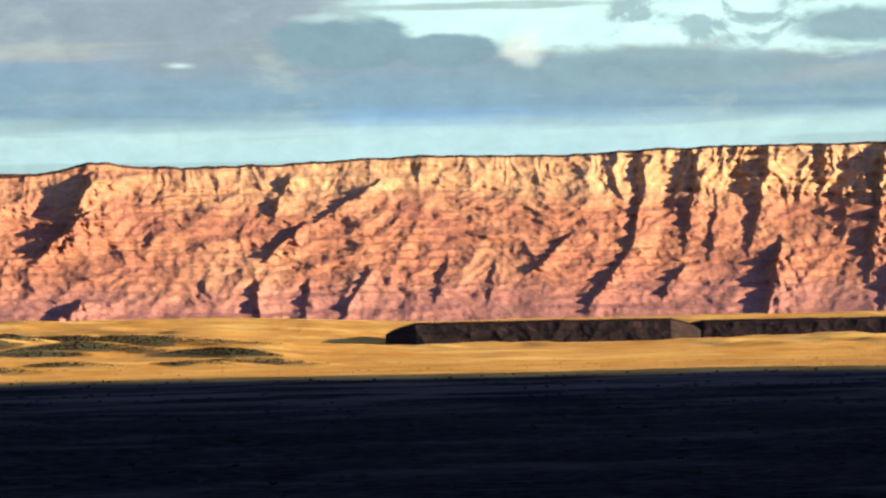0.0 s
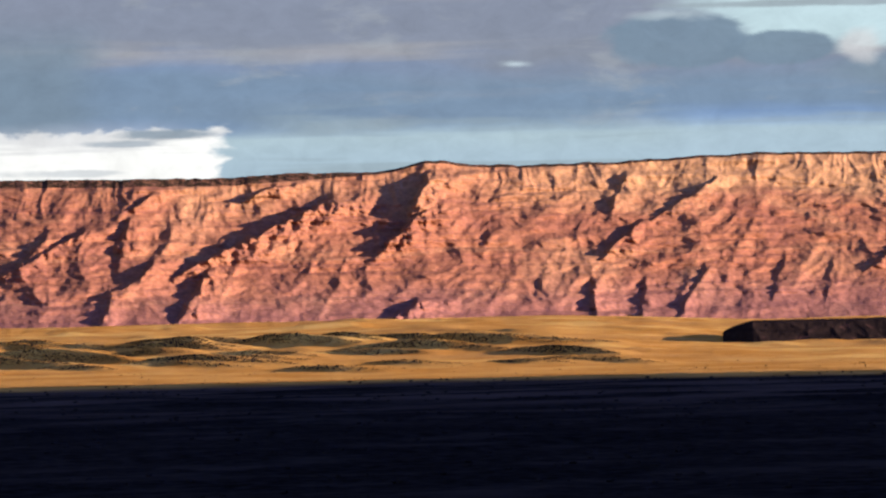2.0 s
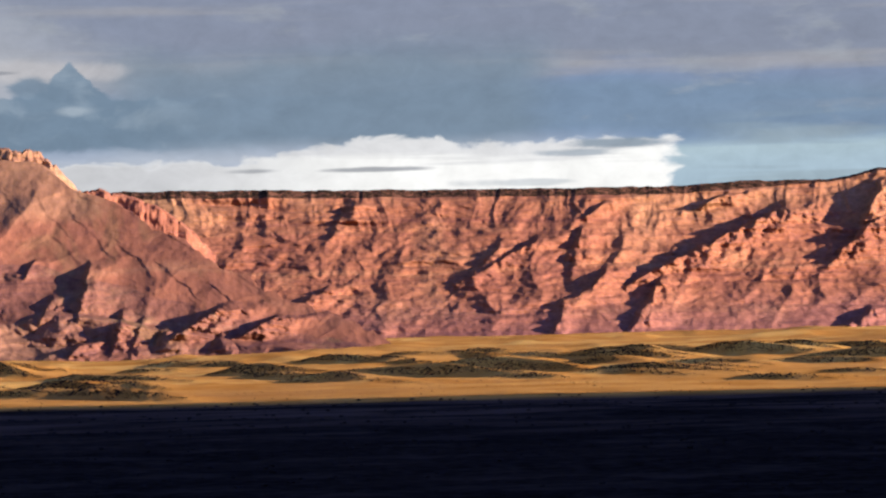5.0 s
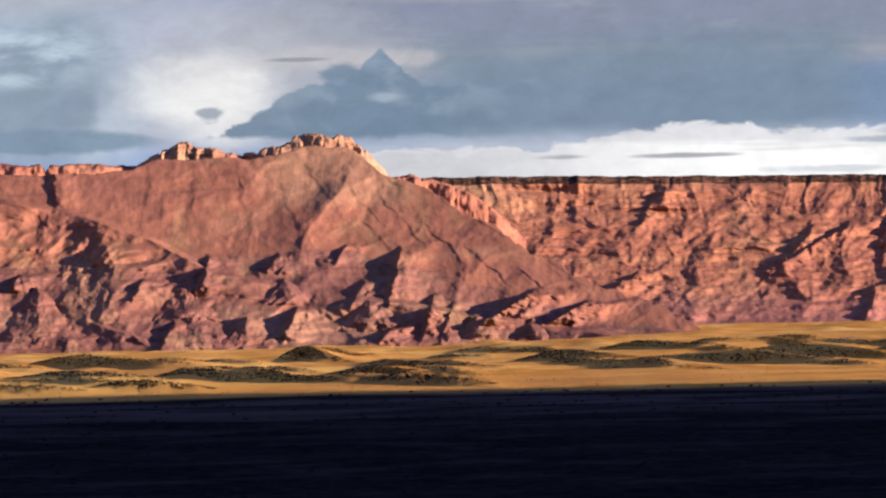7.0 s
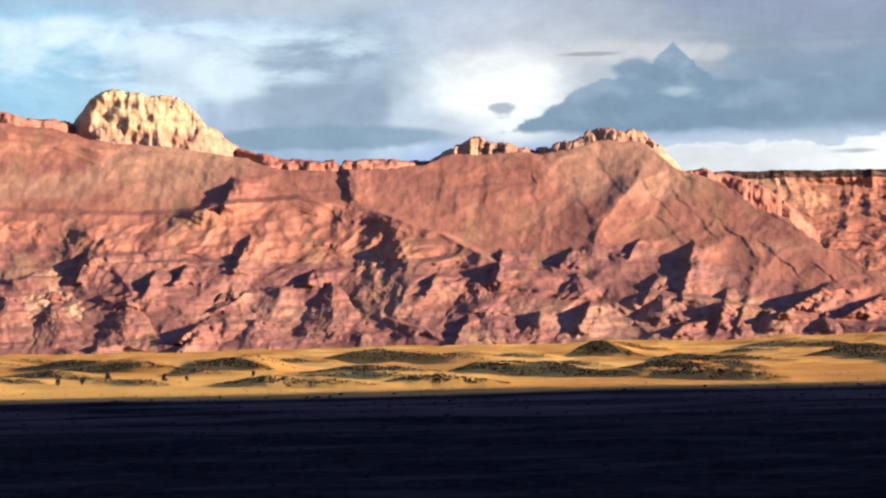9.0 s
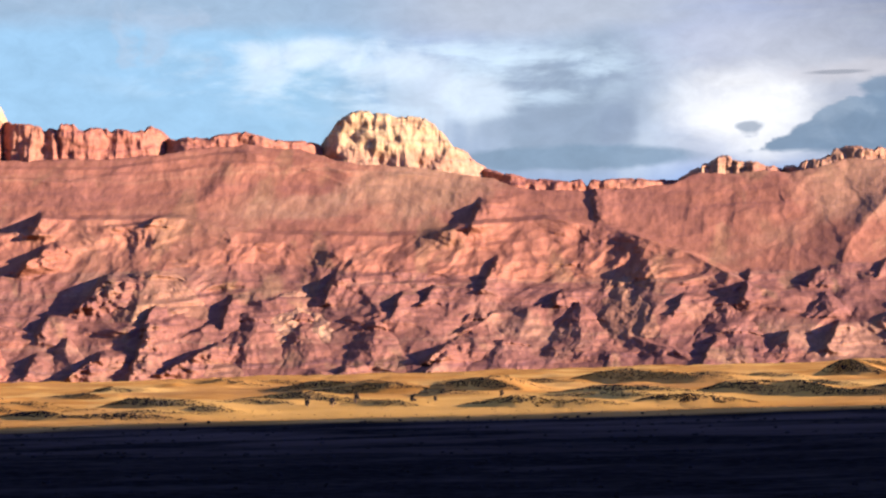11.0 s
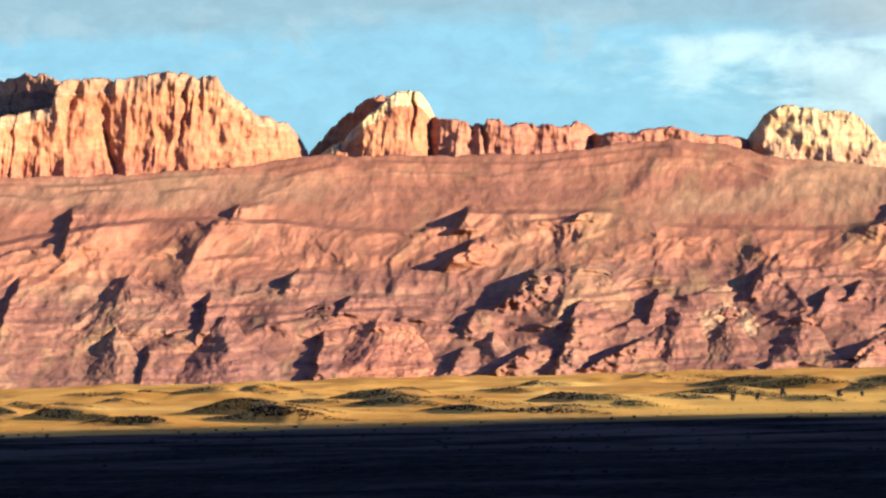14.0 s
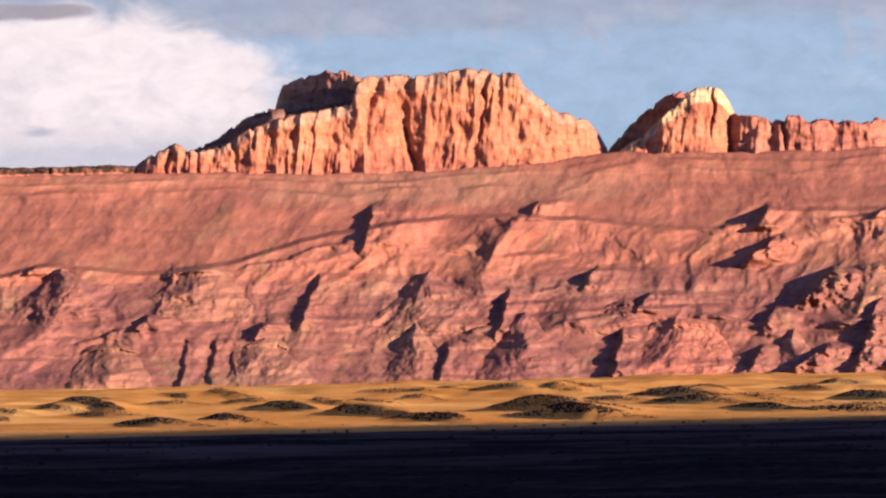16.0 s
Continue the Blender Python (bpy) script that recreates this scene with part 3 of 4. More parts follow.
# shaded gullies and clefts of the face
SCARP_GULLIES = [(-10.54, 1.18, 0.28, 0.219, -65), (-10.31, 0.69, 0.4, 0.169, -42), (-8.27, 0.69, 0.98, 0.16, -25), (-7.49, -0.12, 0.41, 0.169, -58), (-8.41, 1.21, 0.18, 0.084, -27),
                 (-6.65, 0.0, 0.46, 0.067, -24), (-6.39, -0.31, 0.22, 0.101, -69), (-13.0, -0.35, 0.32, 0.118, 89), (-13.39, 0.51, 0.3, 0.101, -41), (-14.31, 1.03, 0.49, 0.059, -32),
                 (-13.39, 1.1, 0.26, 0.076, -68), (-10.25, -0.44, 0.25, 0.135, -32), (-6.66, 0.64, 0.2, 0.076, -59), (-13.68, -0.54, 0.13, 0.067, -89), (-6.9, 1.13, 0.19, 0.059, -31),
                 (-5.34, 0.39, 0.38, 0.067, -44), (-6.66, 0.65, 0.28, 0.11, -74), (-5.58, 0.48, 0.54, 0.067, -28), (-2.98, 0.03, 0.24, 0.076, -30), (-3.49, 1.07, 0.29, 0.067, -51)]
SCARP_CLEFTS = [(-18.27, 1.3, 0.31, 0.084, -84), (-18.17, 0.65, 0.4, 0.101, -77), (-17.83, -0.03, 0.42, 0.101, -53), (-18.95, 1.09, 0.56, 0.118, -80), (-19.27, 0.66, 0.36, 0.067, -81),
                (-19.89, 0.98, 0.63, 0.084, -77), (-21.38, 0.9, 0.73, 0.185, -82), (-19.91, -0.14, 0.51, 0.202, -79), (-21.53, -0.21, 0.3, 0.152, -75), (-17.07, 0.29, 0.34, 0.067, -41),
                (-13.7, -0.38, 0.28, 0.067, -76), (-14.35, -0.25, 0.37, 0.084, -59), (-15.57, -0.08, 0.25, 0.051, -75), (-16.27, -0.09, 0.25, 0.051, -77), (-18.68, -0.13, 0.23, 0.084, -55),
                (-20.76, 1.41, 0.21, 0.084, -81), (-21.1, 0.99, 0.33, 0.051, -82), (-12.35, -0.06, 0.18, 0.051, -75)]


def escarpment():
    a = np.arange(-24.6, 3.2, 0.0165)
    lateral = np.radians(a) * 4300
    veg = np.clip((a + 10.2) / 1.2, 0, 1)
    swing = 440 * np.clip((-2.0 - a) / 20, -0.2, 1.0)      # it runs away to the right
    swing = swing + 24 * np.clip(a + 7, 0, 9)               # and bends back behind the hill
    rim_z = height(4390 + swing, line(a, ESC_RIM)) + 1.6 * fbm(lateral / 30, 0 * a, 31, 4) - 2.5 - 5.5 * veg
    foot_z = np.full_like(a, -3.0)
    band_z = rim_z - 30 - 16 * fbm(lateral / 260, 0 * a + 3, 33, 2) - 26 * np.clip((-17.6 - a) / 1.0, 0, 1)
    v = np.concatenate([np.linspace(0, 0.16, 18, endpoint=False), np.linspace(0.16, 1, 140)])[:, None]      # foot to rim
    z = foot_z + (rim_z - foot_z) * v
    x = np.broadcast_to(lateral, z.shape)
    # a talus apron, stepped slope, steep upper band
    share = (band_z - foot_z) / (rim_z - foot_z)
    slope = np.clip(v / share, 0, 1)
    r = 4060 + swing + 260 * slope ** 0.85 + 36 * np.clip((v - share) / (1 - share), 0, 1)
    body = np.sin(np.pi * np.clip(v * 0.93 + 0.05, 0, 1)) ** 0.7
    # ledges, some hard and some worn away
    for thick, deep, seed in ((21, 19.0, 34), (8.5, 8.0, 36)):
        bed = z / thick + 0.7 * fbm(x / 260, z / 90, seed, 3)
        hard = np.clip(0.35 + 1.6 * fbm(x / 120, z / 25, seed + 80, 2), 0, 1)
        r = r + deep * hard * (np.floor(bed) + np.clip((bed - np.floor(bed)) * 3.2 - 1.1, 0, 1) - bed)
    # gullies lean to the left as they go down
    drop = rim_z - z
    wx, wz = x + 20 * fbm(x / 90, z / 70, 38, 3), z + 14 * fbm(x / 80, z / 60, 39, 3)
    lean = wx - 0.65 * drop
    strong = np.clip(0.25 + 1.2 * fbm(x / 300, z / 140, 40, 2), 0.05, 0.8)
    r = r - 30 * strong * (ridged(lean / 130, wz / 190, 37, 3, 0.5) - 0.5) * (0.4 + 0.6 * body)
    r = r - 10.5 * (ridged((wx - 0.5 * drop) / 74, wz / 60, 41, 3, 0.45) - 0.5) * (0.35 + 0.65 * body)
    r = r - 5.5 * fbm(wx / 30, wz / 11, 43, 3, 0.5) * (0.5 + 0.5 * body)
    column = ridged((x + 22 * fbm(x / 60, z / 70, 44, 3)) / 31, z / 110, 45, 3, 0.55)
    r = r - (6 + 9 * np.clip((-17.2 - a) / 0.8, 0, 1)) * (column - 0.5) * np.clip((v - share + 0.1) / 0.12, 0, 1)
    A2 = np.broadcast_to(a, z.shape)
    r = r - ribs(A2, np.degrees(np.arctan((z - EYE) / r)), SCARP_GULLIES + SCARP_CLEFTS, 4250, 46, 0.75)
    z = z + 1.2 * fbm(x / 9, z / 7, 49, 2) * body
    cliff = thing("escarpment", "long red sandstone escarpment with banded cliffs and gullied talus", "cliff")
    cut = 28
    sheet("talus_apron", spots(a, r[:cut + 1], z[:cut + 1]), RED, cliff, "purplish talus apron")
    sheet("cliff_face", spots(a, r[cut:], z[cut:]), RED, cliff)
    back = np.linspace(0, 1, 12)[:, None]
    top_r = r[-1] + 5 + 115 * back ** 1.5
    top_z = z[-1] + np.clip(back * 3.5, 0, 1) * (2.6 + 5.5 * veg + 1.5 * fbm(x[:12] / 22, back * 9, 51, 3)) + 2 * back
    top_r[0], top_z[0] = r[-1], z[-1]
    top_z[-1] = 20
    sheet("plateau_top", spots(a, top_r, top_z), PLATEAU, cliff, "dark juniper-covered plateau rim")


escarpment()


def low_mesa(name, a0, a1, top_el, r0, seed):
    a = np.arange(a0, a1, 0.02)
    inside = np.clip(np.minimum(a - a0, a1 - a) / 0.40, 0, 1)
    x = np.radians(a) * r0
    z1 = np.minimum(height(r0 + 22, top_el) + 0.8 * fbm(x / 40, 0 * a, seed, 3), 40) * (0.35 + 0.65 * inside ** 0.6)
    v = np.linspace(0, 1, 18)[:, None]
    r = r0 + 30 * (1 - inside) + 22 * v ** 1.2 - 3 * (ridged(x / 24 + 0 * v, v * 0.8 + 0 * x, seed + 2, 3) - 0.5)
    z = -1.5 + (z1 + 1.5) * v
    w = np.linspace(0, 1, 6)[:, None]
    ob = thing(name, "low dark mesa at the foot of the red cliffs", "mesa", group="low dark mesas")
    sheet("rock_wall", spots(a, r, z), DARK_ROCK, ob)
    sheet("mesa_top", spots(a, r[-1] + 130 * w, z[-1] + np.where(w > 0.9, -z[-1] - 2, 0.4 * w)), DARK_ROCK, ob)


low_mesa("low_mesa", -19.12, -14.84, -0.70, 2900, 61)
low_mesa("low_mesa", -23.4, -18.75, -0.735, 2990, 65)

# ---- the red massif: talus, badlands and buttes ----
TALUS_TOP = [(-4.5, -1.10), (-4.2, -0.62), (-4.0, -0.46), (-3.0, -0.05), (-2.2, 0.30), (-1.4, 0.80), (-0.5, 1.38), (0.0, 1.52), (0.3, 1.78), (0.6, 1.97), (1.2, 1.96), (1.9, 1.80), (2.4, 1.84), (3.0, 1.84), (3.3, 1.78),
             (3.7, 1.66), (4.65, 1.64), (5.4, 1.67), (6.0, 1.86), (7.0, 2.02), (8.0, 2.12), (8.5, 2.30), (8.9, 2.33), (9.25, 2.40), (9.8, 2.35), (10.3, 2.30), (11.0, 2.24), (12.5, 2.25),
             (13.2, 2.26), (14.2, 2.30), (15.0, 2.16), (17.5, 2.07), (20.0, 2.14), (22.5, 2.13), (26.0, 2.10)]
# lips of the benches half way up: azimuth and elevation
BENCH = [(-4.0, -0.8), (-2.0, -0.53), (-0.2, -0.18), (1.1, 0.0), (2.4, 0.30), (3.2, 0.75), (4.2, 1.12), (5.1, 1.30), (6.3, 1.24), (6.9, 1.14), (7.3, 1.12), (9.25, 1.21), (10.2, 1.45), (11.2, 1.44), (12.1, 1.49), (12.7, 1.22),
         (13.5, 1.25), (14.6, 1.40), (15.5, 1.46), (16.4, 1.46), (17.5, 1.35), (18.5, 1.16), (19.4, 0.88), (20.5, 0.78), (21.8, 0.92), (22.5, 0.78), (26.0, 0.8)]
FOOT = -0.90
# shaded hollows of the slope, from the benches down to the wash
UPPER_HOLLOWS = [(12.54, 1.32, 0.41, 0.076, -6), (12.39, 0.93, 0.23, 0.143, -42), (6.53, 1.28, 0.39, 0.11, -10), (10.97, 1.37, 0.45, 0.042, -1), (15.44, 1.49, 0.27, 0.059, -7),
                 (18.46, 1.13, 1.01, 0.152, -13), (18.40, 0.42, 0.30, 0.110, -66), (20.31, 0.57, 0.3, 0.076, -68), (22.26, 0.83, 0.22, 0.034, -5), (4.6, 1.5, 0.24, 0.076, -89),
                 (4.06, 0.49, 0.14, 0.067, -12), (3.11, 0.22, 0.59, 0.118, -5), (6.11, 0.56, 0.23, 0.118, -62), (6.34, 0.42, 0.31, 0.076, -6), (0.31, 0.22, 0.39, 0.185, 1),
                 (0.82, 0.5, 0.17, 0.059, -7), (1.56, 0.35, 0.14, 0.076, -13), (15.47, 1.47, 0.24, 0.059, -10)]
LOWER_HOLLOWS = [(11.74, 0.41, 0.32, 0.202, -42), (10.93, 0.06, 0.29, 0.101, -3), (11.01, -0.31, 0.4, 0.219, -70), (10.07, -0.04, 0.53, 0.11, -18), (10.4, -0.49, 0.41, 0.118, -25),
                 (8.93, 0.36, 0.77, 0.093, -3), (7.69, 0.03, 0.46, 0.084, -17), (6.99, -0.49, 0.22, 0.135, -36), (14.32, -0.46, 0.37, 0.169, -76), (12.6, -0.67, 0.37, 0.084, -18),
                 (11.84, -0.55, 0.28, 0.16, -35), (16.0, 0.09, 0.35, 0.16, -12), (16.88, -0.35, 0.43, 0.143, 22), (14.46, 0.11, 0.71, 0.067, -10), (12.62, 0.08, 0.58, 0.084, 11),
                 (14.96, 0.53, 0.48, 0.076, -7), (21.09, -0.01, 0.55, 0.051, -13), (19.31, -0.07, 0.31, 0.059, -5)]
CLAY_GULLIES = [(3.58, -0.41, 0.57, 0.118, 19), (1.65, -0.51, 0.29, 0.11, -14), (0.64, -0.1, 0.21, 0.093, -16), (-0.4, -0.36, 0.25, 0.101, -74), (-0.69, -0.4, 0.25, 0.067, -69),
                (-1.32, -0.25, 0.37, 0.135, -31), (-2.18, -0.35, 0.28, 0.101, -25), (0.39, -0.64, 0.33, 0.051, -4), (7.14, -0.51, 0.36, 0.084, 23), (5.4, 0.16, 0.33, 0.059, -6),
                (7.46, 0.14, 0.62, 0.059, -13), (19.72, -0.49, 0.36, 0.076, -79), (20.08, -0.5, 0.34, 0.059, -80), (19.36, -0.55, 0.3, 0.059, 79), (6.29, -0.1, 0.28, 0.051, -25),
                (3.56, 0.02, 0.14, 0.067, -17), (8.28, -0.68, 0.27, 0.051, 10), (1.75, 0.35, 0.18, 0.067, -13)]


def slope_base(a, el):
    """Distance of the slope seen at an azimuth and elevation: it steepens to the buttes, with benches and leaning ribs."""
    top = np.maximum(line(a, TALUS_TOP), FOOT + 0.03)
    h = np.clip((el - FOOT) / (top - FOOT), 0, 1.05)
    r = 3440 + 418 * np.clip((el - FOOT) / 3.2, 0, 1.1) ** 0.95
    x, z = np.radians(a) * 3600, el * 62.8
    under = line(a, BENCH) + 0.03 * fbm(x / 40, 0 * x, 78, 3) - el
    low = np.clip(under / 0.25, 0, 1)
    mid = np.sin(np.pi * np.clip(h, 0, 1)) ** 0.5
    wx, wz = x + 20 * fbm(x / 90, z / 60, 70, 3), z + 12 * fbm(x / 80, z / 50, 72, 3)
    lean = wx + 0.8 * wz
    r = r - mid * (0.7 + 0.3 * low) * 34 * (ridged(lean / 230, wz / 150, 71, 2, 0.45) - 0.5)
    r = r - mid * (3 + 6.5 * low) * (ridged((wx + 0.9 * wz) / 70, wz / 62, 73, 3, 0.5) - 0.5)
    r = r - mid * (1.0 + 2.6 * low) * (ridged((wx + 0.5 * wz) / 24, wz / 46, 74, 2, 0.5) - 0.5)
    r = r - (3.2 + 2.4 * low) * fbm(wx / 30, wz / 18, 76, 4, 0.55)
    # the hard bed that stands out as a bench
    stand = np.clip(0.75 + 1.4 * fbm(x / 150, 0 * x, 77, 3), 0.15, 1.2)
    r = r - np.clip((under + 0.03) / 0.06, 0, 1) * 32 * stand * np.exp(-np.clip(under, 0, 9) / 0.42) * np.clip(mid * 1.5, 0, 1)
    for drop, out, seed in ((0.10, 11.0, 62), (0.24, 8.0, 63)):
        shelf = top - drop * (1 + 0.8 * fbm(x / 130, 0 * x, seed, 3)) - el
        r = r - out * np.clip(0.5 + 1.6 * fbm(x / 70, 0 * x, seed + 30, 3), 0, 1) * np.clip((shelf + 0.02) / 0.04, 0, 1) * np.exp(-np.clip(shelf, 0, 9) / 0.09) * np.clip((a - 5.6) * 1.5, 0, 1)
    # thinner beds in the broken ground
    for thick, deep, seed in ((17.0, 13.0, 64), (8.0, 3.0, 66)):
        bed = z / thick + 0.9 * fbm(x / 190, z / 60, seed, 3)
        hard = np.clip(0.25 + 1.8 * fbm(x / 95, z / 22, seed + 80, 2), 0, 1) * (0.12 + 0.88 * low)
        r = r + deep * hard * (np.floor(bed) + np.clip((bed - np.floor(bed)) * 3.4 - 1.2, 0, 1) - bed)
    return r


# faint gullies that fan out from the crown of the pyramid-shaped hill
FAN = [(0.9, 1.35, 0.35, 0.035, 55), (0.4, 1.2, 0.40, 0.04, 50), (-0.1, 0.95, 0.40, 0.045, 48), (-0.6, 0.7, 0.35, 0.045, 45), (0.2, 0.75, 0.30, 0.035, 50), (1.4, 1.2, 0.35, 0.03, 70),
       (2.0, 1.3, 0.30, 0.03, 80), (-1.2, 0.35, 0.35, 0.05, 42), (-1.9, 0.05, 0.30, 0.05, 40), (2.7, 1.25, 0.30, 0.03, -80), (-2.6, -0.25, 0.30, 0.04, -60), (-0.9, 0.15, 0.30, 0.05, -70), (3.3, 1.3, 0.3, 0.03, -75)]
ALL_HOLLOWS = UPPER_HOLLOWS + LOWER_HOLLOWS + CLAY_GULLIES


def massif():
    a = np.arange(-4.4, 24.8, 0.0165)
    v = np.linspace(0, 1, 236)[:, None]
    top = np.maximum(line(a, TALUS_TOP), FOOT + 0.03)
    top = top + (0.045 + 0.12 * np.clip(-0.3 - a, 0, 1)) * fbm(a / 0.6, 0 * a, 68, 5, 0.6)
    el = FOOT + (top - FOOT) * v
    A2 = np.broadcast_to(a, el.shape)
    r = slope_base(A2, el) - ribs(A2, el, ALL_HOLLOWS, 3600, 88) - 0.22 * ribs(A2, el, FAN, 3600, 92)
    r[-1] = r[-2] + 4
    z = height(r, el)
    body = thing("talus_slope", "red talus slope with benches and shaded hollows rising to the buttes", "slope", kind="structure")
    cut = 120
    back_r, back_z = np.vstack([r[-1] + 45, r[-1] + 190]), np.vstack([z[-1] - 1.5, z[-1] * 0 + 5])
    sheet("badlands", spots(a, r[:cut + 1], z[:cut + 1]), BADLAND, body, "eroded red clay badlands with ledges and washes")
    sheet("slope", spots(a, np.vstack([r[cut:], back_r]), np.vstack([z[cut:], back_z])), RED_SLOPE, body)


massif()


# azimuth and elevation of the crest, half width, height in degrees, how far it stands out in metres
CLAY_HILLS = [(15.37, 0.15, 0.96, 1.0, 34), (13.27, 0.02, 1.15, 0.88, 30), (8.65, 0.38, 0.84, 0.71, 13), (11.74, -0.16, 0.5, 0.59, 22), (9.27, 0.11, 0.73, 0.77, 26),
              (14.03, 0.27, 0.69, 0.46, 18), (16.86, 0.04, 0.65, 0.84, 26), (7.59, -0.05, 0.65, 0.69, 24), (19.81, 0.88, 1.0, 0.77, 26), (21.64, 0.88, 1.0, 0.73, 24),
              (18.91, -0.12, 0.88, 0.74, 28), (21.05, -0.15, 0.8, 0.67, 28), (4.79, 0.14, 0.73, 0.84, 26), (6.17, 0.03, 0.69, 0.69, 22), (2.8, 0.13, 0.61, 0.61, 22),
              (1.97, -0.32, 0.65, 0.46, 22)]
CLAY_KNOLLS = [(2.69, -0.27, 0.73, 0.5, 24), (4.17, 0.46, 0.73, 0.84, 11), (1.45, 0.18, 0.5, 0.36, 14), (0.3, 0.0, 0.57, 0.55, 22), (-1.19, -0.32, 0.4, 0.42, 18), (-1.91, -0.41, 0.34, 0.34, 16),
               (5.83, -0.35, 0.73, 0.42, 22), (-0.76, -0.42, 0.31, 0.32, 14), (16.66, 0.73, 1.15, 0.92, 26), (10.56, 0.72, 1.07, 0.69, 22), (8.55, 0.09, 0.54, 0.77, 20),
               (9.75, -0.3, 0.54, 0.46, 18)]


def clay_hill(n, az, el, half, tall, out):
    """A gullied clay hill: a short uneven crest, spreading flanks, and on some a hard bed that caps it."""
    capped = n % 3 > 0
    s = np.linspace(-1, 1, int(half / 0.0075))
    t = np.linspace(0, 1, int(tall / 0.0085))[:, None]
    crest = 0.34 + 0.26 * ((n * 0.618) % 1) if capped else 0.10
    width = half * (crest + (1 - crest) * t ** 0.8) * (1 + 0.10 * fbm(t * 4 + n * 3.3, t * 0, 300 + n % 9, 2))
    a = az + s * width + half * 0.16 * fbm(t * 2.2 + n, t * 0, 310, 2)
    lower = tall * (0.22 if capped else 0.10) * np.abs(s) ** 2.2 + 0.02 * fbm(s * 5 + n * 2.1, s * 0, 320, 3)
    e = el - lower * (1 - t) - tall * t
    x, z = np.radians(a - az) * 3450, (e - el) * 60
    swell = (1 - np.abs(s) ** 1.25) * (0.50 + 0.50 * t ** 0.7)
    rib = ridged((x * 1.0 / (0.5 + t) + 4 * fbm(x / 14 + n, z / 14, 330, 2)) / 17 + n * 1.7, t * 1.3 + n, 340 + n % 7, 3, 0.5)
    r = slope_base(a, np.maximum(e, FOOT + 0.02)) - 1.25 * out * swell * (1 - t ** 3)
    r = r + 9 * np.abs(s) ** 5 - 3.0 * (rib - 0.5) * np.clip(t * 3, 0, 1) * (1 - s ** 6) * (1 - t ** 4)
    if capped:
        r = r + 6 * np.clip((t - 0.10) / 0.06, 0, 1) - 7 * np.clip((t - 0.2) / 0.8, 0, 1)
    bed = z / 7 + 0.6 * fbm(x / 40 + n, z / 30, 350, 2)
    r = r + 4.5 * np.clip(fbm(x / 30, z / 12 + n, 354, 2) * 2.2 + 0.3, 0, 1) * (np.floor(bed) + np.clip((bed - np.floor(bed)) * 3.2 - 1.1, 0, 1) - bed)
    r = r - 1.8 * fbm(x / 9 + n, z / 7, 360, 3)
    body = thing("clay_hill", "red clay hill with gullied flanks" + ((" and a pale ledge on top" if n == 2 else " and a hard caprock bed") if capped else " and a rounded crest"), "hill", group="clay hills below the buttes")
    pts = spots(a, r, height(r, e))
    rear = pts[:1] + np.array([0.0, 70.0, -6.0])
    sheet("hillside", np.concatenate([rear, pts]), {1: WALL, 2: TAN}.get(n, BADLAND), body)


for n, row in enumerate(CLAY_HILLS + CLAY_KNOLLS):
    clay_hill(n, *row)


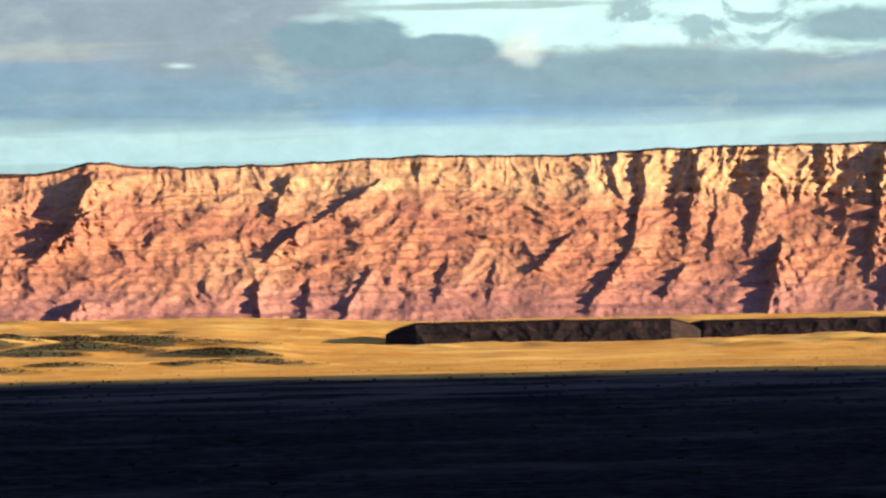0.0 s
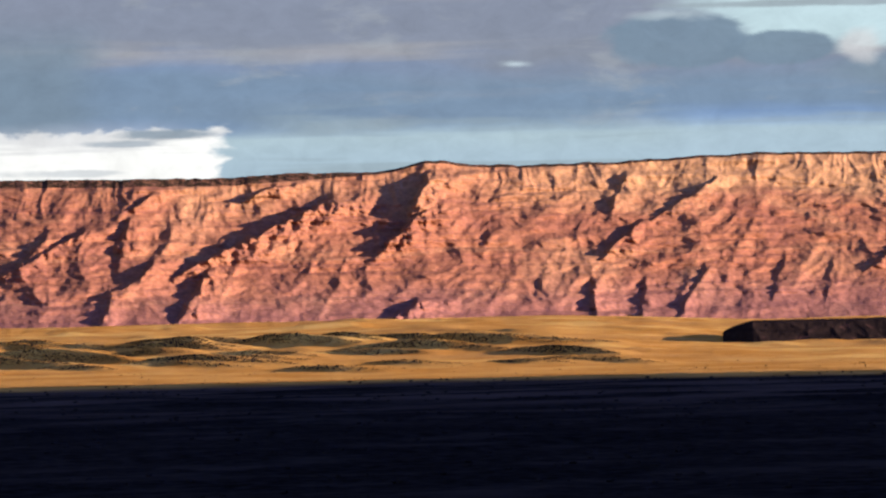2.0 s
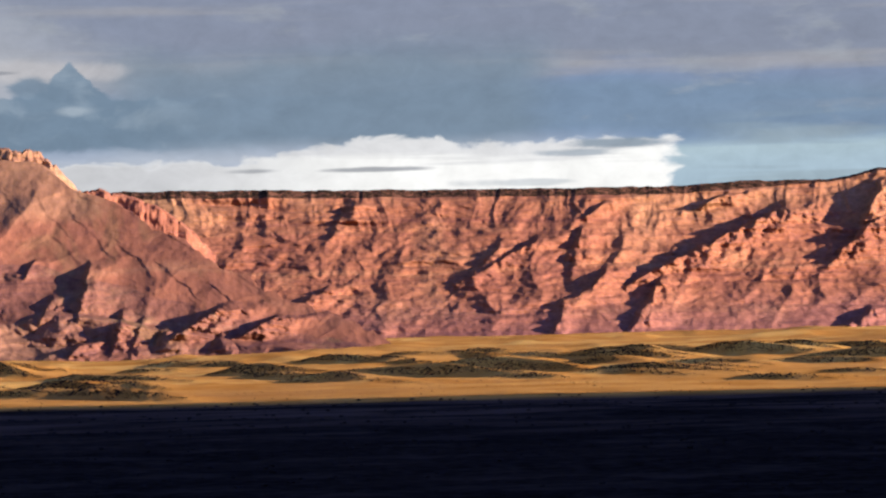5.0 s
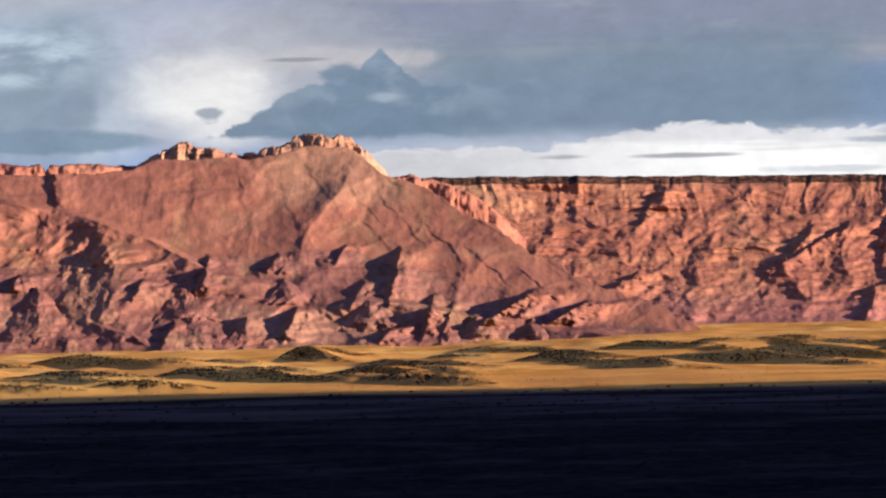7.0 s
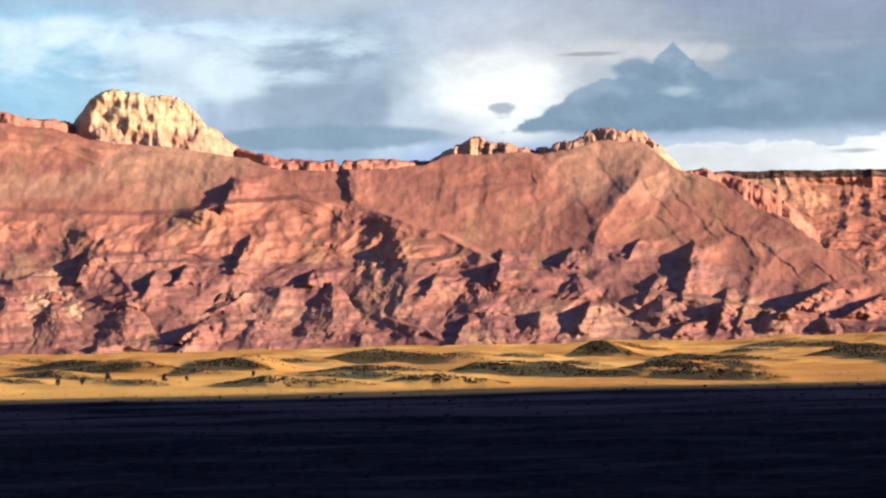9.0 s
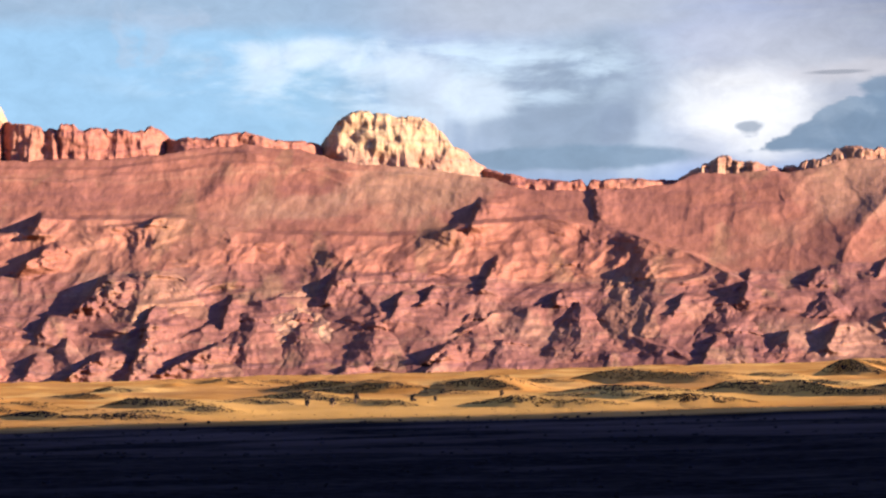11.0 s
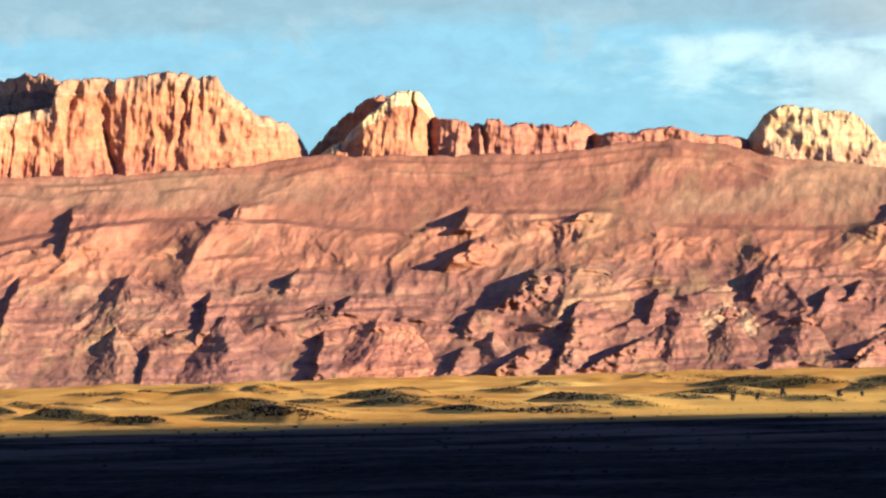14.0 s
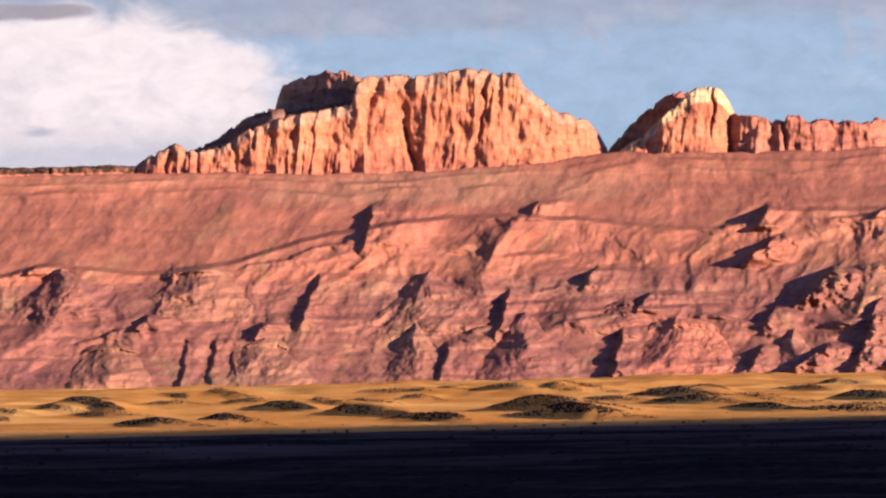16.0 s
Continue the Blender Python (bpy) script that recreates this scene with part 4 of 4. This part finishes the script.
def butte(name, label, skyline, foot_el, r0, mats, depth=90.0, flute=9.0, flute_width=24.0, seed=101, cap=0.0, batter=16.0, tilt=0.0, ragged=0.8):
    """A cliff-sided rock: front wall up to its skyline, a top that runs back, and a rear wall."""
    a0, a1 = skyline[0][0], skyline[-1][0]
    a = np.arange(a0, a1 + 0.001, 0.0125)
    x = np.radians(a) * r0
    top = height(r0 + batter, np.interp(a, [p[0] for p in skyline], [p[1] for p in skyline])) + ragged * 2.6 * fbm(x / 12, 0 * a, seed, 4, 0.6) - ragged * 3.5 * np.clip(ridged(x / 30, 0 * a, seed + 1, 2) - 0.75, 0, 1) * 4
    foot = height(r0, foot_el if np.isscalar(foot_el) else line(a, foot_el)) - 32
    top = np.maximum(top, foot + 1)
    v = np.linspace(0, 1, 64)[:, None]
    z = foot + (top - foot) * v
    X = np.broadcast_to(x, z.shape)
    ends = np.clip(np.minimum(a - a0, a1 - a) / (0.16 * (a1 - a0) + 0.1), 0, 1)
    r = r0 + 46 * (1 - ends) ** 2 + batter * v + tilt * (a - a0)
    drop = top - z
    r = r - flute * np.clip(0.8 + 1.5 * fbm(X / 75, z / 60, seed + 22, 2), 0.25, 1.5) * (ridged((X - 0.12 * drop) / flute_width, z / 160, seed + 2, 4, 0.5) - 0.45) * (0.4 + 0.6 * np.clip(v * 3, 0, 1))
    r = r - flute * 1.9 * fbm(X / (flute_width * 3.1), z / 240, seed + 4, 3)
    crack = ridged((X + 7 * fbm(X / 30, z / 26, seed + 16, 3)) / (flute_width * 1.9), z / 420, seed + 18, 1)
    r = r + flute * 1.0 * np.clip((crack - 0.80) / 0.2, 0, 1) * np.clip(0.4 + 2 * fbm(X / 90, z / 70, seed + 20, 2), 0, 1)
    r = r - 7.0 * np.clip(1 - (v - 0.25) / 0.16, 0, 1)
    r = r - 2.6 * fbm(X / 9, z / 16, seed + 6, 3)
    bed = z / 14 + 0.5 * fbm(X / 60, z / 40, seed + 10, 2)
    r = r + 4.0 * np.clip(0.4 + fbm(X / 50, z / 20, seed + 12, 2) * 1.5, 0, 1) * (np.floor(bed) - bed)
    r = r - 7 * fbm(X / 30, z / 26, seed + 14, 3, 0.6)
    ob = thing(name, label, "butte", group="buttes above the plain")
    k = 64 if not cap else int(64 * (1 - cap))
    sheet("rock_wall", spots(a, r[:k + 1], z[:k + 1]), mats[0], ob)
    if cap:
        sheet("caprock", spots(a, r[k:], z[k:]), mats[1], ob, "paler caprock")
    w = np.linspace(0, 1, 8)[:, None]
    rr = r[-1] + depth * np.clip(w * 1.15, 0, 1)
    zz = np.where(w < 0.9, z[-1] + 1.5 * fbm(x / 18 + 0 * w, w * 3, seed + 8, 2) * (w > 0) + 2.2 * np.clip(w * 7, 0, 1), foot - 20)
    sheet("summit", spots(a, rr, zz), mats[-1], ob, "flat rubble-strewn summit")
    return ob


butte("butte", "massive orange sandstone butte with fluted walls and flat top",
      [(14.20, 2.32), (14.34, 2.58), (14.48, 2.76), (14.86, 2.83), (15.05, 2.98), (15.31, 3.17), (15.42, 3.38), (15.50, 3.42), (15.60, 3.40), (15.68, 3.34), (15.8, 3.40), (16.11, 3.45), (16.3, 3.42), (16.54, 3.39),
       (16.84, 3.37), (17.0, 3.40), (17.50, 3.37), (17.58, 3.28), (17.66, 3.02), (18.2, 2.91), (18.75, 2.80), (19.07, 2.70), (19.39, 2.49), (19.77, 2.40), (19.95, 2.46), (20.08, 2.51), (20.3, 2.42), (20.58, 2.26), (20.9, 2.15)],
      [(14, 2.28), (15, 2.15), (17.5, 2.05), (20, 2.13), (25, 2.1)], 3885, (ORANGE, TAN), flute=13, flute_width=30, seed=101, cap=0.12, batter=20)
butte("mesa", "level red sandstone mesa with a dark juniper-covered top",
      [(20.3, 2.20), (20.6, 2.23), (22.0, 2.23), (25.0, 2.22)], [(20, 2.10), (25, 2.08)], 3900, (WALL, PLATEAU), flute=5, flute_width=36, seed=221, batter=14, depth=80, cap=0.11, ragged=0.15)
butte("butte", "weathered brown sandstone block standing behind the great butte",
      [(17.30, 2.9), (17.38, 3.30), (17.55, 3.36), (17.75, 3.48), (17.92, 3.50), (18.1, 3.46), (18.35, 3.44), (18.60, 3.34), (18.68, 3.2), (18.80, 2.8)],
      2.7, 3945, (BROWN, TAN), flute=6, flute_width=18, seed=121, depth=60, cap=0.16, batter=8, tilt=72)
butte("butte", "shaded stepped shoulder behind the great butte",
      [(18.5, 2.8), (18.6, 2.98), (18.85, 2.96), (19.1, 2.88), (19.42, 2.68), (19.8, 2.50), (20.05, 2.44), (20.2, 2.3)],
      2.2, 3925, (BROWN, BROWN), flute=4, flute_width=30, seed=231, batter=4, depth=40, tilt=95)
butte("butte", "sandstone butte with a pale cap and a long sloping shoulder",
      [(12.40, 2.5), (12.48, 2.80), (12.60, 3.02), (12.66, 3.09), (12.8, 3.11), (13.02, 3.09), (13.14, 2.98), (13.4, 2.76), (13.8, 2.42), (14.05, 2.28), (14.2, 2.22)],
      2.24, 3885, (ORANGE, CREAM), flute=11, flute_width=34, seed=131, cap=0.13, batter=22, depth=26)
butte("butte", "shaded sloping shoulder behind the pale-capped butte",
      [(13.0, 2.9), (13.08, 3.08), (13.25, 3.09), (13.45, 3.0), (13.72, 2.84), (14.0, 2.58), (14.24, 2.34), (14.3, 2.2)],
      2.2, 3925, (ORANGE, ORANGE), flute=4, flute_width=40, seed=191, batter=4, depth=40, tilt=112)
butte("butte", "low red sandstone wall between the buttes",
      [(8.2, 2.34), (8.45, 2.40), (8.66, 2.40), (8.95, 2.45), (9.28, 2.54), (9.55, 2.52), (9.82, 2.46), (10.28, 2.49), (10.45, 2.45)],
      2.26, 3878, (WALL, WALL), flute=6, flute_width=40, seed=201, batter=16, depth=70, ragged=0.4)
butte("butte", "low red cliff across the saddle, split by a crevice",
      [(3.4, 1.74), (3.7, 1.73), (4.2, 1.77), (4.58, 1.76), (4.64, 1.66), (4.72, 1.77), (5.0, 1.76), (5.45, 1.80), (5.8, 1.90), (6.1, 1.98)],
      1.58, 3878, (WALL, WALL), flute=6, flute_width=60, seed=211, batter=18, depth=70, ragged=0.25)
butte("butte", "broken red sandstone wall with squat towers",
      [(10.2, 2.42), (10.42, 2.60), (10.55, 2.64), (10.8, 2.58), (11.04, 2.63), (11.35, 2.64), (11.45, 2.60), (11.60, 2.70), (11.75, 2.70), (11.80, 2.62), (12.1, 2.68), (12.49, 2.80), (12.65, 2.6)],
      2.24, 3880, (WALL, WALL), flute=8, flute_width=24, seed=141, depth=60, cap=0.3, batter=14)
butte("butte", "pale cream sandstone butte with steep fluted walls",
      [(5.95, 1.96), (6.15, 2.08), (6.25, 2.18), (6.44, 2.26), (6.55, 2.42), (6.72, 2.60), (6.81, 2.66), (7.05, 2.70), (7.22, 2.69), (7.35, 2.72), (7.58, 2.78), (7.80, 2.77), (7.96, 2.70), (8.08, 2.55), (8.2, 2.42), (8.28, 2.3)],
      [(5.9, 1.92), (7, 2.05), (8.3, 2.2)], 3885, (CREAM, CREAM), flute=9, flute_width=46, seed=151, depth=80, batter=24, ragged=0.5)
butte("butte", "tan sandstone crown on the pyramid-shaped hill",
      [(-0.05, 1.52), (0.15, 1.70), (0.27, 1.86), (0.45, 1.98), (0.52, 2.05), (0.65, 2.10), (0.80, 2.07), (0.92, 2.12), (1.10, 2.11), (1.26, 2.07), (1.40, 1.97), (1.70, 1.93), (1.8, 1.88), (2.1, 1.86)],
      [(-0.1, 1.42), (0.3, 1.70), (0.6, 1.92), (1.2, 1.92), (2.1, 1.74)], 3885, (TAN, TAN), flute=9, flute_width=15, seed=161, depth=40, batter=9)
butte("butte", "low tan sandstone knob on the hill's shoulder",
      [(1.9, 1.80), (2.2, 1.90), (2.42, 1.95), (2.6, 1.97), (2.72, 2.04), (2.85, 2.02), (2.97, 1.95), (3.15, 1.88), (3.4, 1.76)],
      1.80, 3885, (TAN, TAN), flute=7, flute_width=16, seed=171, depth=40, batter=8)


butte("buttress", "fluted red sandstone buttress on the hill's flank",
      [(-1.85, 0.62), (-1.55, 0.92), (-1.30, 1.12), (-1.05, 1.30), (-0.85, 1.36), (-0.6, 1.46), (-0.3, 1.52), (0.1, 1.52), (0.2, 1.4)],
      [(-1.85, 0.30), (-1.0, 0.72), (-0.4, 1.05), (0.2, 1.3)], 3815, (WALL, WALL), flute=7, flute_width=26, seed=181, depth=60, batter=34, ragged=0.6)


# ---- plants ----
def juniper(seed, tall):
    """A small dark tree: short forked trunk and a ragged crown of clumps."""
    rng = random.Random(seed)
    bm = bmesh.new()
    bmesh.ops.create_cone(bm, cap_ends=True, segments=7, radius1=tall * 0.07, radius2=tall * 0.035, depth=tall * 0.5, matrix=Matrix.Translation((0, 0, tall * 0.22)))
    for k in range(3):
        turn = k * 2.1 + rng.random()
        m = Matrix.Translation((0.16 * tall * math.cos(turn), 0.16 * tall * math.sin(turn), tall * 0.42)) @ Euler((0.6 * math.sin(turn), -0.6 * math.cos(turn), 0)).to_matrix().to_4x4()
        bmesh.ops.create_cone(bm, cap_ends=False, segments=5, radius1=tall * 0.03, radius2=tall * 0.012, depth=tall * 0.4, matrix=m)
    trunk = bpy.data.meshes.new("trunk")
    bm.to_mesh(trunk)
    bm.free()
    bm = bmesh.new()
    for k in range(34):
        turn, out = rng.uniform(0, 6.28), rng.uniform(0, 0.42) * tall
        h = tall * rng.uniform(0.32, 0.98)
        out *= 1.1 - 0.55 * h / tall
        m = Matrix.Translation((out * math.cos(turn), out * math.sin(turn), h)) @ Euler((rng.random() * 3, rng.random() * 3, 0)).to_matrix().to_4x4() @ Matrix.Diagonal((1, rng.uniform(0.6, 1.2), rng.uniform(0.5, 0.9), 1))
        bmesh.ops.create_icosphere(bm, subdivisions=1, radius=tall * rng.uniform(0.07, 0.15), matrix=m)
    for v in bm.verts:
        v.co += Vector((rng.uniform(-1, 1), rng.uniform(-1, 1), rng.uniform(-1, 1))) * tall * 0.02
    crown = bpy.data.meshes.new("crown")
    bm.to_mesh(crown)
    bm.free()
    trunk.materials.append(BROWN)
    crown.materials.append(LEAF)
    return trunk, crown


TREES = [(8.52, 2360, 4.6), (8.18, 2362, 5.2), (7.86, 2366, 5.4), (7.08, 2400, 5.0), (6.78, 2420, 3.4), (5.88, 2470, 4.0)]
for n, (az, dist, tall) in enumerate(TREES):
    trunk, crown = juniper(n, tall)
    z = float(plain_height(np.array([az]), np.array([dist]))[0])
    tree = thing("juniper_tree", "small dark juniper standing alone on golden grass", "tree", group="junipers on the plain")
    tree.location = spots(az, dist, z - 0.1)
    for piece, me in (("trunk", trunk), ("crown", crown)):
        ob = new(piece, me)
        ob.parent = tree


def shrubs():
    """Sagebrush over the near flat, thinning out in the grass."""
    rng = np.random.RandomState(5)
    n = 5200
    a, r = rng.uniform(-23.5, 23.5, n), 930 + 1450 * rng.uniform(0, 1, n) ** 0.9
    size = rng.uniform(0.3, 1.0, n) ** 1.4 * np.where(r > 2060, 0.45, 1.0)
    base = spots(a, r, plain_height(a, r))
    keep = fbm(base[:, 0] / 90, base[:, 1] / 120, 95, 3) > -0.12
    base, size = base[keep], size[keep]
    bm = bmesh.new()
    bmesh.ops.create_icosphere(bm, subdivisions=1, radius=1.0)
    unit = np.array([v.co[:] for v in bm.verts])
    tris = np.array([[v.index for v in f.verts] for f in bm.faces])
    bm.free()
    jig = rng.uniform(0.65, 1.3, (len(base), len(unit), 1))
    pts = base[:, None] + unit * jig * size[:, None, None] * np.array([1.2, 1.2, 0.62]) + np.array([0, 0, 0.3]) * size[:, None, None]
    faces = (tris[None] + (np.arange(len(base)) * len(unit))[:, None, None]).reshape(-1, 3)
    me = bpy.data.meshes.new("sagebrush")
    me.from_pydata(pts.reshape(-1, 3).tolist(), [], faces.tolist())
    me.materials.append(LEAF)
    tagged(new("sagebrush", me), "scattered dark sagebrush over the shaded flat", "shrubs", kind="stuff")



def lee_shade_tufts():
    """Low dark tufts added in the lee of the sand hills, standing in for their shade."""
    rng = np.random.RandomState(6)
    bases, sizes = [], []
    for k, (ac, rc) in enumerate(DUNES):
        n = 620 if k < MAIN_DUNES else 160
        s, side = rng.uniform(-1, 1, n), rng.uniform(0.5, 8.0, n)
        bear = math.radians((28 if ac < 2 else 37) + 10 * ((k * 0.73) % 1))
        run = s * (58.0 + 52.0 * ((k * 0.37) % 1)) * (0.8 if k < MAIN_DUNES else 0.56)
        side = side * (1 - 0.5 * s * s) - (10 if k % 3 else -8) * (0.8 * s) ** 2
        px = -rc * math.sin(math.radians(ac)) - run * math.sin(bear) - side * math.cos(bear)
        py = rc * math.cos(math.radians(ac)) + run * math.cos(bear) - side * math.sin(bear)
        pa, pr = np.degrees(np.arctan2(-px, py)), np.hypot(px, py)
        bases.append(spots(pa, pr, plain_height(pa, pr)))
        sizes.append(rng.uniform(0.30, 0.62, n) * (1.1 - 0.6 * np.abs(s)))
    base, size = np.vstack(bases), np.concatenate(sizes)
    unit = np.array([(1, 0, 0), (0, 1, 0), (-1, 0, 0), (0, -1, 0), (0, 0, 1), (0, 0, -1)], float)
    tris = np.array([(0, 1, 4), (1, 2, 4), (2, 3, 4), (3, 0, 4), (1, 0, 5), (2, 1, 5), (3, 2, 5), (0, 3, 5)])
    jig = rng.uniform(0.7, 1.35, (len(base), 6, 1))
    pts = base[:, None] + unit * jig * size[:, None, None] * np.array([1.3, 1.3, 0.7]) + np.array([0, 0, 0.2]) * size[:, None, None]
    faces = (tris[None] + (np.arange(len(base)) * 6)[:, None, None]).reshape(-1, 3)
    me = bpy.data.meshes.new("lee_shade_brush")
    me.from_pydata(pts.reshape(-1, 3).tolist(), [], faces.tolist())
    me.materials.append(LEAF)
    tagged(new("lee_shade_brush", me), "low dark tufts added as shade in the lee of golden sand hills", "brush", kind="stuff")


shrubs()
lee_shade_tufts()
